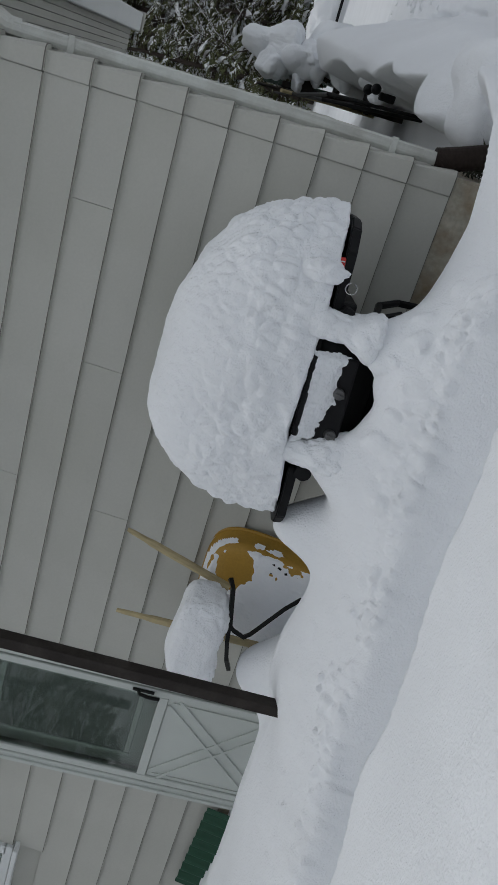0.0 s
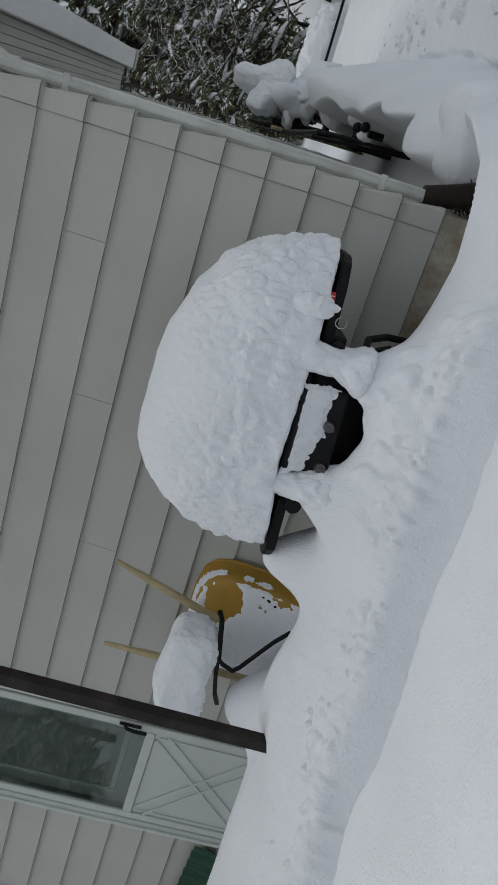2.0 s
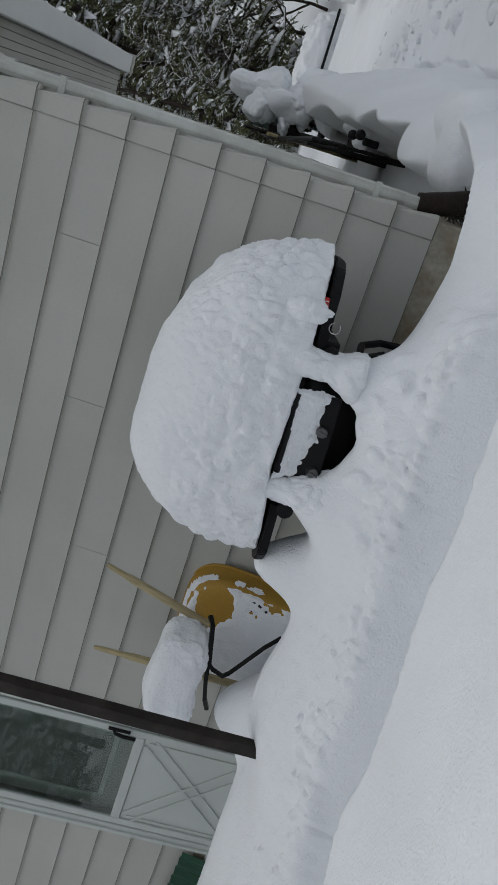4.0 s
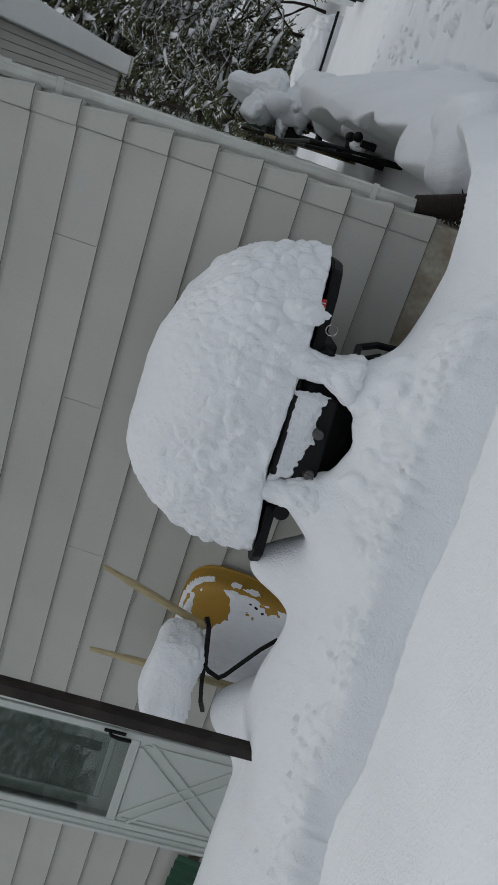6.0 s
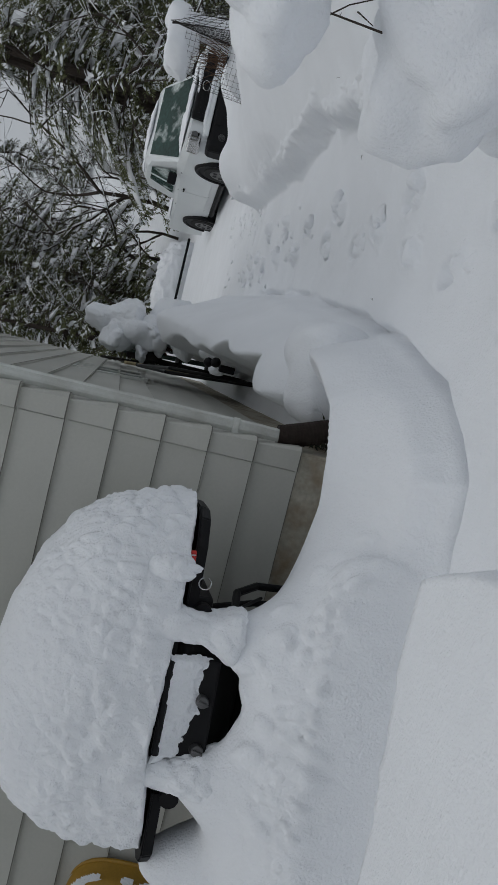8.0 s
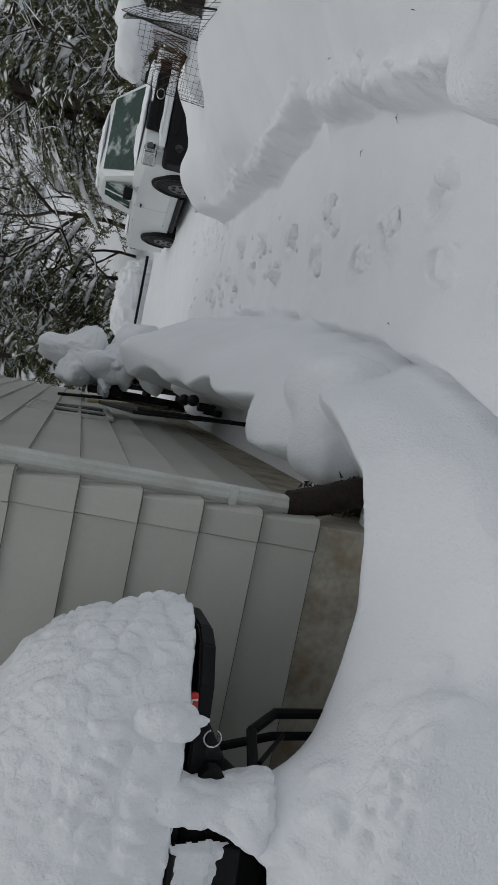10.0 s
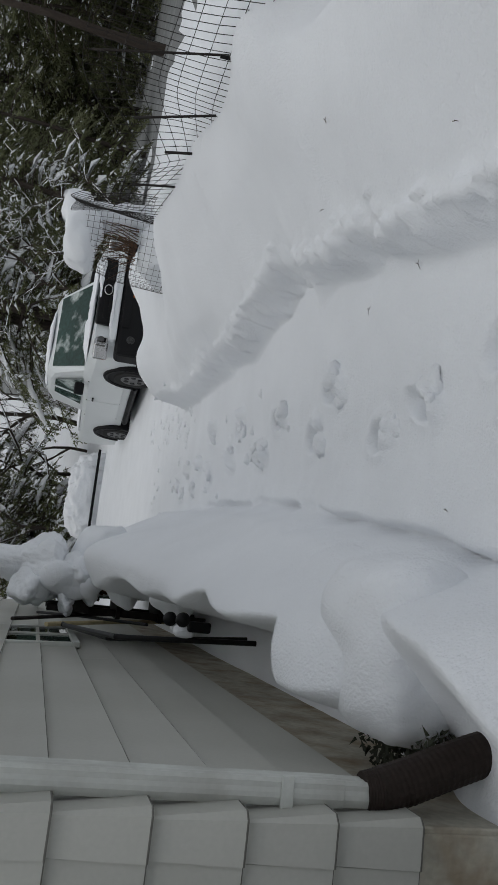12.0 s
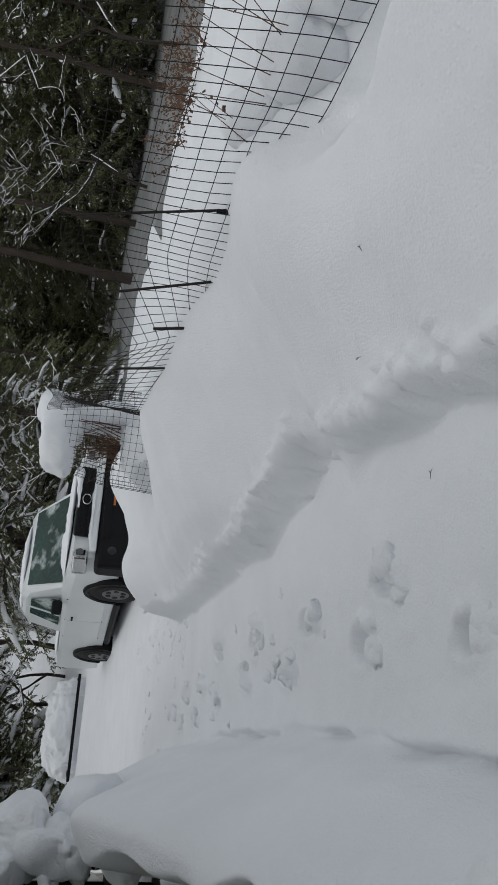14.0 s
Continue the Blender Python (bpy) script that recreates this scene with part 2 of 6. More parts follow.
# ---- snow-covered ground ----
# front edge of the drift along the house, where the trench was cut
CUT_X = [-9.0, -5.0, -3.4, -2.4, -2.2, -1.9, -1.54, -1.3, -1.0, -0.75, -0.4, -0.2]
CUT_Y = [-2.3, -1.95, -1.64, -1.42, -1.33, -1.24, -1.19, -1.1, -1.06, -1.03, -0.99, -0.95]
CLEARED = list(zip(CUT_X, CUT_Y)) + [(-0.06, -0.93), (0.1, -0.95), (0.2, -0.86), (0.38, -0.6), (0.53, -0.1), (0.62, 0.4), (0.76, 1.2),
           (0.91, 2.5), (1.08, 5.0), (0.8, 7.5), (-3.0, 9.8), (-3.0, 60.0), (14.0, 60.0), (14.0, 16.0), (8.0, 11.0), (4.9, 9.0), (4.4, 8.6), (3.6, 7.7), (2.65, 6.75), (2.24, 6.2), (2.08, 5.05), (2.0, 4.2), (1.95, 3.4), (1.9, 2.8), (1.97, 2.45), (1.97, 2.15), (2.05, 1.9), (2.0, 1.7), (1.94, 1.6), (1.86, 1.25), (1.78, 1.0), (1.8, 0.9), (1.72, 0.67), (1.61, 0.3), (1.45, -0.3),
           (1.2, -0.8), (1.0, -1.3), (1.15, -2.2), (1.3, -6.0), (1.3, -12.0), (-0.7, -12.0), (-0.35, -5.0), (-0.12, -3.3), (0.0, -2.6), (0.07, -2.05), (0.02, -1.8), (-0.07, -1.6), (-0.3, -1.58), (-0.47, -1.61), (-0.72, -1.66), (-1.06, -1.7), (-1.32, -1.78), (-1.46, -1.84), (-1.62, -1.8), (-2.01, -1.91), (-3.4, -2.15), (-5.0, -2.5), (-9.0, -2.9)]


# crest of the bank round the house corner, closed behind the wall
CREST = [(0.56, 1.2), (0.5, 0.4), (0.42, 0.0), (0.28, -0.36), (0.06, -0.5), (-0.12, -0.56), (-0.4, -0.6), (-1.2, -0.62), (-1.2, 3.0), (0.56, 3.0)]


def edge_distance(px, py, poly):
    """Distance to the outline; negative inside."""
    best = np.full_like(px, 1e9)
    inside = np.zeros(px.shape, bool)
    for (x0, y0), (x1, y1) in zip(poly, poly[1:] + poly[:1]):
        dx, dy = x1 - x0, y1 - y0
        t = np.clip(((px - x0) * dx + (py - y0) * dy) / (dx * dx + dy * dy), 0, 1)
        best = np.minimum(best, (px - x0 - t * dx) ** 2 + (py - y0 - t * dy) ** 2)
        if y0 != y1:
            inside ^= ((y0 > py) != (y1 > py)) & (px < x0 + (py - y0) / dy * dx)
    return np.where(inside, -1, 1) * np.sqrt(best)


def bump_at(x, y, cx, cy, rx, ry, h, p=2.0):
    return h * np.exp(-(((x - cx) / rx) ** 2 + ((y - cy) / ry) ** 2) ** (p / 2))


FOOTPRINTS = [(1.39, 1.53), (1.13, 1.08), (1.18, 0.7), (1.23, 1.83), (1.39, 2.32), (1.27, 2.76), (1.48, 3.16), (1.34, 3.53), (1.59, 4.06), (1.3, 4.3), (1.45, 4.75), (1.25, 5.1), (1.5, 5.5), (1.3, 5.9), (1.42, 6.3), (1.0, 0.15), (1.25, 0.2), (0.85, -0.4), (1.02, -0.75), (0.62, -1.1), (0.8, -1.5), (0.5, -2.0), (0.85, -2.4)]


def snow_height(x, y):
    wx, wy = x + 0.035 * fbm(x, y, 2.2, 3, 2), y + 0.035 * fbm(x, y, 2.2, 4, 2)
    d = edge_distance(wx, wy, CLEARED)
    middle = np.interp(x, [-9.0, -5.0, -3.4, -1.0, 0.0], [-2.6, -2.2, -1.9, -1.38, -1.3])
    near_house = (x < 1.15 + 0.05 * y) & (y > middle)
    near_bank = (y <= middle) & (x < 0.6)
    # uncleared snow on the garden side
    rb = 0.385 + 0.185 * sstep(0.02, 0.5, d) + 0.3 * sstep(0.3, 1.0, d) - 0.3 * sstep(3.3, 5.5, x) - 0.5 * sstep(7, 14, x) - 0.1 * sstep(14, 17, x) + 0.03 * fbm(x, y, 0.7, 5)
    rb = rb + (0.12 * sstep(2.4, 3.6, y) - 0.1 * sstep(4.0, 5.4, y)) * sstep(0.0, 0.25, d) * sstep(3.4, 2.7, x) - 0.04 * sstep(3.2, 5.0, y) - 0.12 * sstep(4.2, 6.0, y) * sstep(2.3, 2.9, x) + 0.2 * np.exp(-((x - 2.5) / 0.3) ** 2 - ((y - 5.9) / 0.5) ** 2) + 0.14 * np.exp(-((x - 3.6) / 0.3) ** 2 - ((y - 6.1) / 0.6) ** 2) - 0.12 * sstep(6.0, 8.5, y)
    # hollow thawed at the foot of the wire fence
    hollow = np.exp(-((x - 2.72 - 0.25 * (y - 0.6)) / 0.22) ** 4 - ((y - 0.25) / 0.62) ** 4)
    rb = rb - 0.06 * sstep(1.1, 0.5, y) * sstep(2.0, 2.5, x) * sstep(-2.0, -0.8, y)
    rb = rb + 0.06 * np.exp(-((x - 2.5) / 0.25) ** 2) * sstep(2.6, 1.6, y) - hollow * (0.2 + 0.1 * fbm(x, y, 5.0, 18, 2))
    rb = rb - 0.12 * np.exp(-((x - 2.62) / 0.35) ** 2 - ((y - 0.55) / 0.42) ** 4)
    rb = rb - 0.4 * np.exp(-(((x - 3.15) / 0.5) ** 2 + ((y - 4.35) / 0.75) ** 2))
    # snow between the trench and the wall, scooped out by the wind at the wall
    v = -y
    cut = np.interp(x, CUT_X, CUT_Y)
    ridge = 0.5 + 0.09 * sstep(-0.5, -0.75, x) - 0.05 * sstep(-1.2, -1.6, x) + 0.04 * sstep(-1.8, -2.1, x) - 0.09 * sstep(-2.2, -2.6, x)
    at_wall = 0.2 + 0.14 * sstep(-0.35, -1.6, x) + 0.06 * sstep(-4.2, -5.0, x)
    reach = 0.64 + 0.1 * sstep(-1.35, -1.9, x)
    front = at_wall + (ridge - at_wall) * sstep(0.1, 1.0, v / reach)
    # smooth fall from the crest to the cut
    fall = np.clip(d / np.maximum(-cut - 0.68, 0.2), 0, 1)
    front = np.where(v > reach, 0.31 + (ridge - 0.31) * (1 - (1 - fall) ** 1.8), front)
    front = front - 0.12 * np.exp(-((x + 0.89) / 0.17) ** 4 - ((y + 0.6) / 0.12) ** 4)
    front = front + bump_at(x, y, -0.6, -0.72, 0.12, 0.12, 0.17) + bump_at(x, y, -1.15, -0.76, 0.13, 0.11, 0.2, 1.6)
    # heap under the barbecue shelf, bowl before the wheelbarrow, snow packed at its legs
    front = front + bump_at(x, y, -1.55, -0.6, 0.13, 0.15, 0.24, 2.8) - bump_at(x, y, -1.98, -0.4, 0.2, 0.16, 0.1) + bump_at(x, y, -2.52, -0.42, 0.2, 0.16, 0.24, 2.6)
    # rounded bank at the house corner
    dr = edge_distance(wx, wy, CREST)
    inward = sstep(-0.26 - 0.16 * sstep(0.15, -0.1, x), 0.02, dr)
    corner = np.where(dr < 0, 0.18 + 0.25 * inward, 0.2 + 0.23 * np.clip(d, 0, 1) / (np.clip(d, 0, 1) + np.abs(dr) + 1e-6))
    k = sstep(-0.5, -0.05, x)
    house = front * (1 - k) + corner * k
    # long snow-covered bed beside the side wall
    inner = 0.16 + 0.18 * sstep(0.66, 0.82, y) + 0.025 * np.sin(y * 4.7 + 0.6) + 0.02 * np.sin(y * 9.1)
    rise = 0.32 + 0.14 * sstep(0.5, 1.4, y) + 0.2 * sstep(2.2, 3.4, y) - 0.06 * sstep(3.4, 4.2, y)
    bed = (0.17 + rise * sstep(-0.03, 0.42, d) ** 0.8) * sstep(inner - 0.06, inner + 0.08, x) + 0.06
    bed = bed + bump_at(x, y, 0.6, 3.4, 0.22, 0.5, 0.15) + bump_at(x, y, 0.5, 2.4, 0.16, 0.3, 0.05)
    bed = bed + 0.05 * np.exp(-((x - 0.48) / 0.16) ** 2 - ((y - 0.6) / 0.45) ** 2)
    bed = bed * sstep(9.0, 6.5, y)
    k2 = sstep(0.12, 0.55, y) * sstep(-0.1, 0.0, x)
    house = house * (1 - k2) + bed * k2
    nb = 0.465 + 0.03 * fbm(x, y, 0.9, 6) + 0.05 * sstep(0, 0.8, d)
    top = np.where(near_house, house, np.where(near_bank, nb, rb))
    # steepness of the shovelled edge
    in_front = sstep(0.0, -0.4, x)
    ramp = np.exp(-((y - 1.68) / 0.13) ** 2) * (x > 1.2)
    w = np.where(near_house, 0.1 - 0.03 * in_front, np.where(near_bank, 0.08, 0.11 + 0.4 * ramp))
    s = sstep(-w * 0.35, w * 0.65, d)
    s = np.where(near_house | near_bank, s, 1 - (1 - s) ** (1.0 + 0.9 * (x > 1.2)))
    trench = sstep(0.15, -0.3, x) * (y < -0.5)
    floor = 0.1 + 0.1 * sstep(1.0, 1.7, x) * sstep(6.5, 3.5, y) + 0.015 * fbm(x, y, 1.5, 7) - 0.11 * sstep(3.0, 9.0, y)
    floor = floor + trench * (0.1 * np.clip((y - np.interp(x, CUT_X, CUT_Y) + 0.3) / 0.3, 0, 1) - 0.07 + 0.03 * fbm(x, y, 1.4, 19, 3))
    trod = fbm(x, y, 4.0, 12, 4)
    floor = floor + 0.02 * np.clip(trod, -0.2, 1) * sstep(0.35, 0.1, np.abs(x - 1.15 + 0.06 * y))
    for k, (fx, fy) in enumerate(FOOTPRINTS):
        a = 0.5 * math.sin(k * 2.4) + 0.1
        u, t = (x - fx) * math.cos(a) + (y - fy) * math.sin(a) + 0.03 * trod, (y - fy) * math.cos(a) - (x - fx) * math.sin(a) + 0.05 * trod
        q = (u / 0.05) ** 2 + (t / 0.085) ** 2
        kick = ((u - 0.015) / 0.05) ** 2 + ((t + 0.1) / 0.05) ** 2
        floor = floor - 0.075 * np.exp(-q ** 4) + 0.035 * np.exp(-kick ** 2) * (0.8 + 1.2 * trod) + 0.012 * np.exp(-(np.sqrt(q) - 1.5) ** 2 * 5) * (1 + trod)
    h = floor * (1 - s) + top * s
    lip = np.exp(-((d - 0.08) / 0.07) ** 2) * np.where(near_bank, 0.15, 1.0) * np.where(near_house, 0.12, 1.0)
    h = h + lip * (0.02 * fbm(x, y, 5.0, 8, 3) + 0.012 * fbm(x, y, 14.0, 9, 2))
    churned = np.exp(-((d - 0.07) / 0.07) ** 2) * near_house * sstep(0.1, -0.25, x) * (y < -0.5) * (0.55 + 0.9 * fbm(x, y, 1.7, 20, 2))
    chunk = fbm(x, y, 9.0, 13, 2)
    h = h + churned * (0.01 * chunk + 0.006 * fbm(x, y, 19.0, 14, 2))
    pitted = near_house * sstep(-0.3, -0.6, x) * sstep(0.0, 0.1, d) * sstep(0.55, 0.3, d)
    h = h + pitted * (0.006 * fbm(x, y, 16.0, 23, 2) + 0.008 * np.maximum(0, fbm(x, y, 3.0, 24, 2)) * fbm(x, y, 24.0, 25, 2))
    # lumps where the trench meets the path
    meet = np.exp(-((x + 0.24) / 0.16) ** 2 - ((y + 0.86) / 0.13) ** 2)
    h = h + meet * (0.07 * fbm(x, y, 5.0, 26, 2) + 0.03 * fbm(x, y, 12.0, 27, 2))
    # small overhang shadow line where the corner bank meets the path
    seam = np.exp(-((d + 0.045 + 0.01 * fbm(x, y, 4.0, 29, 2)) / 0.016) ** 2) * near_house * sstep(-0.3, 0.0, x) * sstep(5.0, 3.0, y)
    h = h - 0.13 * seam * np.clip(0.55 + 0.9 * fbm(x, y, 3.0, 15), 0, 1)
    h = h + 0.006 * fbm(x, y, 5.0, 10) * (1 - s * 0.5) + 0.02 * fbm(x, y, 1.1, 11, 2) * s
    far = np.hypot(x, y)
    # the wooded slope across the drive climbs away
    h = h + 9.0 * sstep(24, 80, far) * sstep(0.55, 0.4, np.arctan2(x, np.maximum(y, 0.01))) * sstep(0.0, 6.0, y)
    h = h - 0.35 * sstep(14, 40, far) + 0.25 * fbm(x, y, 0.12, 16, 2) * sstep(14, 30, far)
    return h


def spread(stretches, far, growth=1.13):
    """Grid lines: even steps over the given stretches (from, to, step), widening beyond them."""
    mid = [v for lo, hi, step in stretches for v in np.arange(lo, hi - step * 0.5, step)]
    a, b, left, right = stretches[0][2], stretches[-1][2], [mid[0]], [mid[-1]]
    while right[-1] < far:
        a, b = a * growth, b * growth
        right.append(right[-1] + b)
        left.append(left[-1] - a)
    return np.array(left[1:][::-1] + mid + right[1:])


def crumble(gx, gy, X, Y, Z):
    """Height of the broken lumps of snow lying along the shovelled edges."""
    rnd = random.Random(31)
    L = np.zeros_like(Z)

    def lump(cx, cy, r, up, sx=1.0, sy=1.0):
        i0, i1 = np.searchsorted(gx, (cx - 1.6 * r, cx + 1.6 * r))
        j0, j1 = np.searchsorted(gy, (cy - 1.6 * r, cy + 1.6 * r))
        if i1 - i0 < 3 or j1 - j0 < 3:
            return
        x, y = (X[j0:j1, i0:i1] - cx) / sx, (Y[j0:j1, i0:i1] - cy) / sy
        a, s = rnd.uniform(0, 3.14), rnd.uniform(0.6, 1.0)
        u, v = x * math.cos(a) + y * math.sin(a), (y * math.cos(a) - x * math.sin(a)) / s
        q = (u * u + v * v) / (r * r) * (1 + 0.5 * fbm(X[j0:j1, i0:i1], Y[j0:j1, i0:i1], 22.0, 33, 1))
        L[j0:j1, i0:i1] = np.maximum(L[j0:j1, i0:i1], up * np.sqrt(np.clip(1 - q, 0, 1)) * (1 + 0.4 * u / r))
    # broken upper rim of the trench, in patches
    for k in range(520):
        x = rnd.uniform(-3.6, -0.15)
        if math.sin(x * 5.3) + math.sin(x * 12.1 + 1.0) < rnd.uniform(-1.6, 0.6):
            continue
        y = float(np.interp(x, CUT_X, CUT_Y)) + max(0.05, rnd.gauss(0.085, 0.035))
        lump(x, y, rnd.uniform(0.012, 0.036), rnd.uniform(0.01, 0.024), 1.0, 0.6)
    for k in range(70):
        x = rnd.uniform(-3.6, -0.15)
        lump(x, float(np.interp(x, CUT_X, CUT_Y)) + max(0.06, rnd.gauss(0.12, 0.08)), rnd.uniform(0.02, 0.05), rnd.uniform(0.008, 0.02))
    for k in range(260):
        i = CLEARED.index((2.0, 4.2)) + rnd.randrange(13)
        (x0, y0), (x1, y1) = CLEARED[i], CLEARED[i + 1]
        u = rnd.random()
        lump(x0 + (x1 - x0) * u + rnd.gauss(0.04, 0.03), y0 + (y1 - y0) * u, rnd.uniform(0.02, 0.05), rnd.uniform(0.01, 0.026), 0.6, 1.0)
    for fx, fy in FOOTPRINTS:
        for k in range(3):
            lump(fx + rnd.gauss(0.01, 0.04), fy + rnd.gauss(-0.1, 0.03), rnd.uniform(0.025, 0.045), rnd.uniform(0.015, 0.03))
    return L


def build_ground():
    gx, gy = spread([(-4.2, -2.3, 0.014), (-2.3, 0.2, 0.0085), (0.2, 3.3, 0.0135)], 400), spread([(-2.6, -1.3, 0.02), (-1.3, -0.6, 0.0075), (-0.6, 3.0, 0.0125), (3.0, 5.0, 0.018)], 400, 1.09)
    X, Y = np.meshgrid(gx, gy)
    Z = snow_height(X, Y)
    # lumps and crumbling stand out along the slope's own direction
    dy, dx = np.gradient(Z, gy, gx)
    steep = np.hypot(dx, dy)
    broken = sstep(0.9, 1.9, steep) * sstep(0.24, 0.34, Z) * (np.abs(X) < 5) * (np.abs(Y) < 7) * sstep(-0.35, 0.2, fbm(X, Y, 1.6, 28, 2))
    out = crumble(gx, gy, X, Y, Z) + broken * (0.004 + 0.014 * (X > 1.0)) * (fbm(X + Y, Z, 9.0, 21, 2) + 0.8 * fbm(X + Y, Z, 24.0, 22, 2))
    slope = np.sqrt(1 + steep ** 2)
    X, Y, Z = X - out * dx / slope, Y - out * dy / slope, Z + out / slope
    ny, nx = X.shape
    co = np.stack([X, Y, Z], -1).reshape(-1, 3)
    idx = np.arange(nx * ny).reshape(ny, nx)
    quads = np.stack([idx[:-1, :-1], idx[:-1, 1:], idx[1:, 1:], idx[1:, :-1]], -1).reshape(-1, 4)
    me = bpy.data.meshes.new("ground")
    me.vertices.add(len(co))
    me.vertices.foreach_set("co", co.ravel())
    me.loops.add(quads.size)
    me.loops.foreach_set("vertex_index", quads.ravel())
    me.polygons.add(len(quads))
    me.polygons.foreach_set("loop_start", np.arange(0, quads.size, 4))
    me.polygons.foreach_set("use_smooth", np.ones(len(quads), bool))
    me.update(calc_edges=True)
    me.materials.append(SNOW)
    tagged(new("ground", me), "deep white snow with a shovelled trodden path and footprints", "snow", kind="structure")


def ground_z(x, y):
    return float(snow_height(np.array([[float(x)]]), np.array([[float(y)]]))[0, 0])


build_ground()

# ---- house ----
COURSE, BOTTOM = 0.2032, 0.40
COURSES = 14
EAVE = BOTTOM + COURSES * COURSE - 0.04
WALL_B_END = 8.6


def wall_core():
    """The wall bodies behind the siding, with the door and window openings left free."""
    def slab(name, boxes, label):
        bm = bmesh.new()
        for (x0, x1, y0, y1, z0, z1) in boxes:
            add_box(bm, (x1 - x0, y1 - y0, z1 - z0), ((x0 + x1) / 2, (y0 + y1) / 2, (z0 + z1) / 2))
        return tagged(part(name, bm, SIDING), label, "wall", kind="structure")
    d0, d1, dz = -3.9, -3.12, 2.06
    w0, w1, wz0, wz1 = -5.7, -4.8, 1.62, 1.7
    south = slab("wall_south", [(d1, -0.012, 0.012, 0.15, -0.3, EAVE), (d0, d1, 0.012, 0.15, dz, EAVE), (w1, d0, 0.012, 0.15, -0.3, EAVE), (w0, w1, 0.012, 0.15, -0.3, wz0), (w0, w1, 0.012, 0.15, wz1 + 1.0, EAVE), (-8.0, w0, 0.012, 0.15, -0.3, EAVE)], "pale grey lap-sided house wall behind the barbecue")
    east = slab("wall_east", [(-0.15, -0.012, 0.15, WALL_B_END, -0.3, EAVE)], "pale grey lap-sided side wall with rust-stained foundation")
    slab("wall_north", [(-8.0, -0.15, WALL_B_END - 0.15, WALL_B_END - 0.004, -0.3, EAVE)], "plain rear house wall")
    slab("wall_west", [(-8.0, -7.85, 0.15, WALL_B_END - 0.15, -0.3, EAVE)], "plain far house wall")
    return south, east


wall_south, wall_east = wall_core()


def board_mesh(length, name="board"):
    """One lap board along x: thin at its top, standing proud at its lower edge, with a small lip."""
    sec = [(0.0, 0.0), (-0.021, 0.0), (-0.023, 0.003), (-0.0225, 0.009), (-0.013, 0.09), (-0.002, COURSE + 0.012), (0.0, COURSE + 0.012)]
    v, f, n = [], [], len(sec)
    for x in (0.0, length):
        v += [(x, y, z) for y, z in sec]
    for i in range(n):
        j = (i + 1) % n
        f.append((i, i + n, j + n, j))
    f += [tuple(range(n)), tuple(range(2 * n - 1, n - 1, -1))]
    me = bpy.data.meshes.new(name)
    me.from_pydata(v, [], f)
    me.materials.append(SIDING)
    me.materials.append(LIP_SHADE)
    # the lip face carries the lap's shadow line as colour
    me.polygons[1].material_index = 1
    return me


def lay_boards():
    cache = {}

    def lay(x0, x1, i, parent, east=False):
        ln = round(x1 - x0, 3)
        if ln not in cache:
            cache[ln] = board_mesh(ln)
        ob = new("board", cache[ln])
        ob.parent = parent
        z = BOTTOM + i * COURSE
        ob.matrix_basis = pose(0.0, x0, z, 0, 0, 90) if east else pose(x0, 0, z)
    joints = [-1.05, -2.35, -0.72, -1.7, -0.75, -2.1, -1.3, -0.55, -2.0, -1.2, -2.6, -0.9, -1.8, -2.2]
    for i in range(COURSES):
        j = joints[i]
        lay(-3.07, j - 0.0012, i, wall_south)
        lay(j + 0.0012, -0.08, i, wall_south)
        if 1.6 < BOTTOM + (i + 1) * COURSE and BOTTOM + i * COURSE < 2.7:
            lay(-4.74, -3.95, i, wall_south)
            lay(-8.0, -5.76, i, wall_south)
        else:
            lay(-8.0, -3.95, i, wall_south)
        if BOTTOM + i * COURSE > 2.1:
            lay(-3.95, -3.07, i, wall_south)
        lay(0.08, 3.4 + 0.6 * math.sin(i * 2.3), i, wall_east, True)
        lay(3.4 + 0.6 * math.sin(i * 2.3) + 0.003, WALL_B_END, i, wall_east, True)
    # corner caps, one to a course
    for i in range(COURSES):
        z0, z1 = 0.0, COURSE + 0.004
        w, t = 0.077, 0.031
        v, f = [], []
        ring = lambda z, o: [(-w, -o, z), (o * 0.45, -o, z), (o, -o * 0.45, z), (o, w, z), (0.0, w, z), (0, 0, z), (-w, 0.0, z)]
        for z, o in ((z0, t), (z0 + 0.005, t + 0.001), (z1, 0.008)):
            v += ring(z, o)
        for r in (0, 7):
            for k in range(7):
                f.append((r + k, r + (k + 1) % 7, r + 7 + (k + 1) % 7, r + 7 + k))
        f += [tuple(range(6, -1, -1)), tuple(range(14, 21))]
        if i == 0:
            me = bpy.data.meshes.new("corner_cap")
            me.from_pydata(v, [], f)
            me.materials.append(SIDING)
            me.materials.append(LIP_SHADE)
            # same painted shadow line round the foot of each cap
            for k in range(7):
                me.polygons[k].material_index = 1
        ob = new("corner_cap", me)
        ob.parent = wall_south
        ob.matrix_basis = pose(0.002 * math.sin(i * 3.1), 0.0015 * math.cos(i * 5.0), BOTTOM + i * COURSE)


lay_boards()
for nm, size, at in (("foundation_south", (7.99, 0.06, 0.69), (-4.0, 0.022, 0.055)), ("foundation_east", (0.06, WALL_B_END, 0.69), (-0.022, WALL_B_END / 2 + 0.002, 0.055))):
    tagged(part(nm, box(size, at, bevel=0.004), CONCRETE), "weathered tan foundation board with rust-brown stains", "foundation", kind="structure")


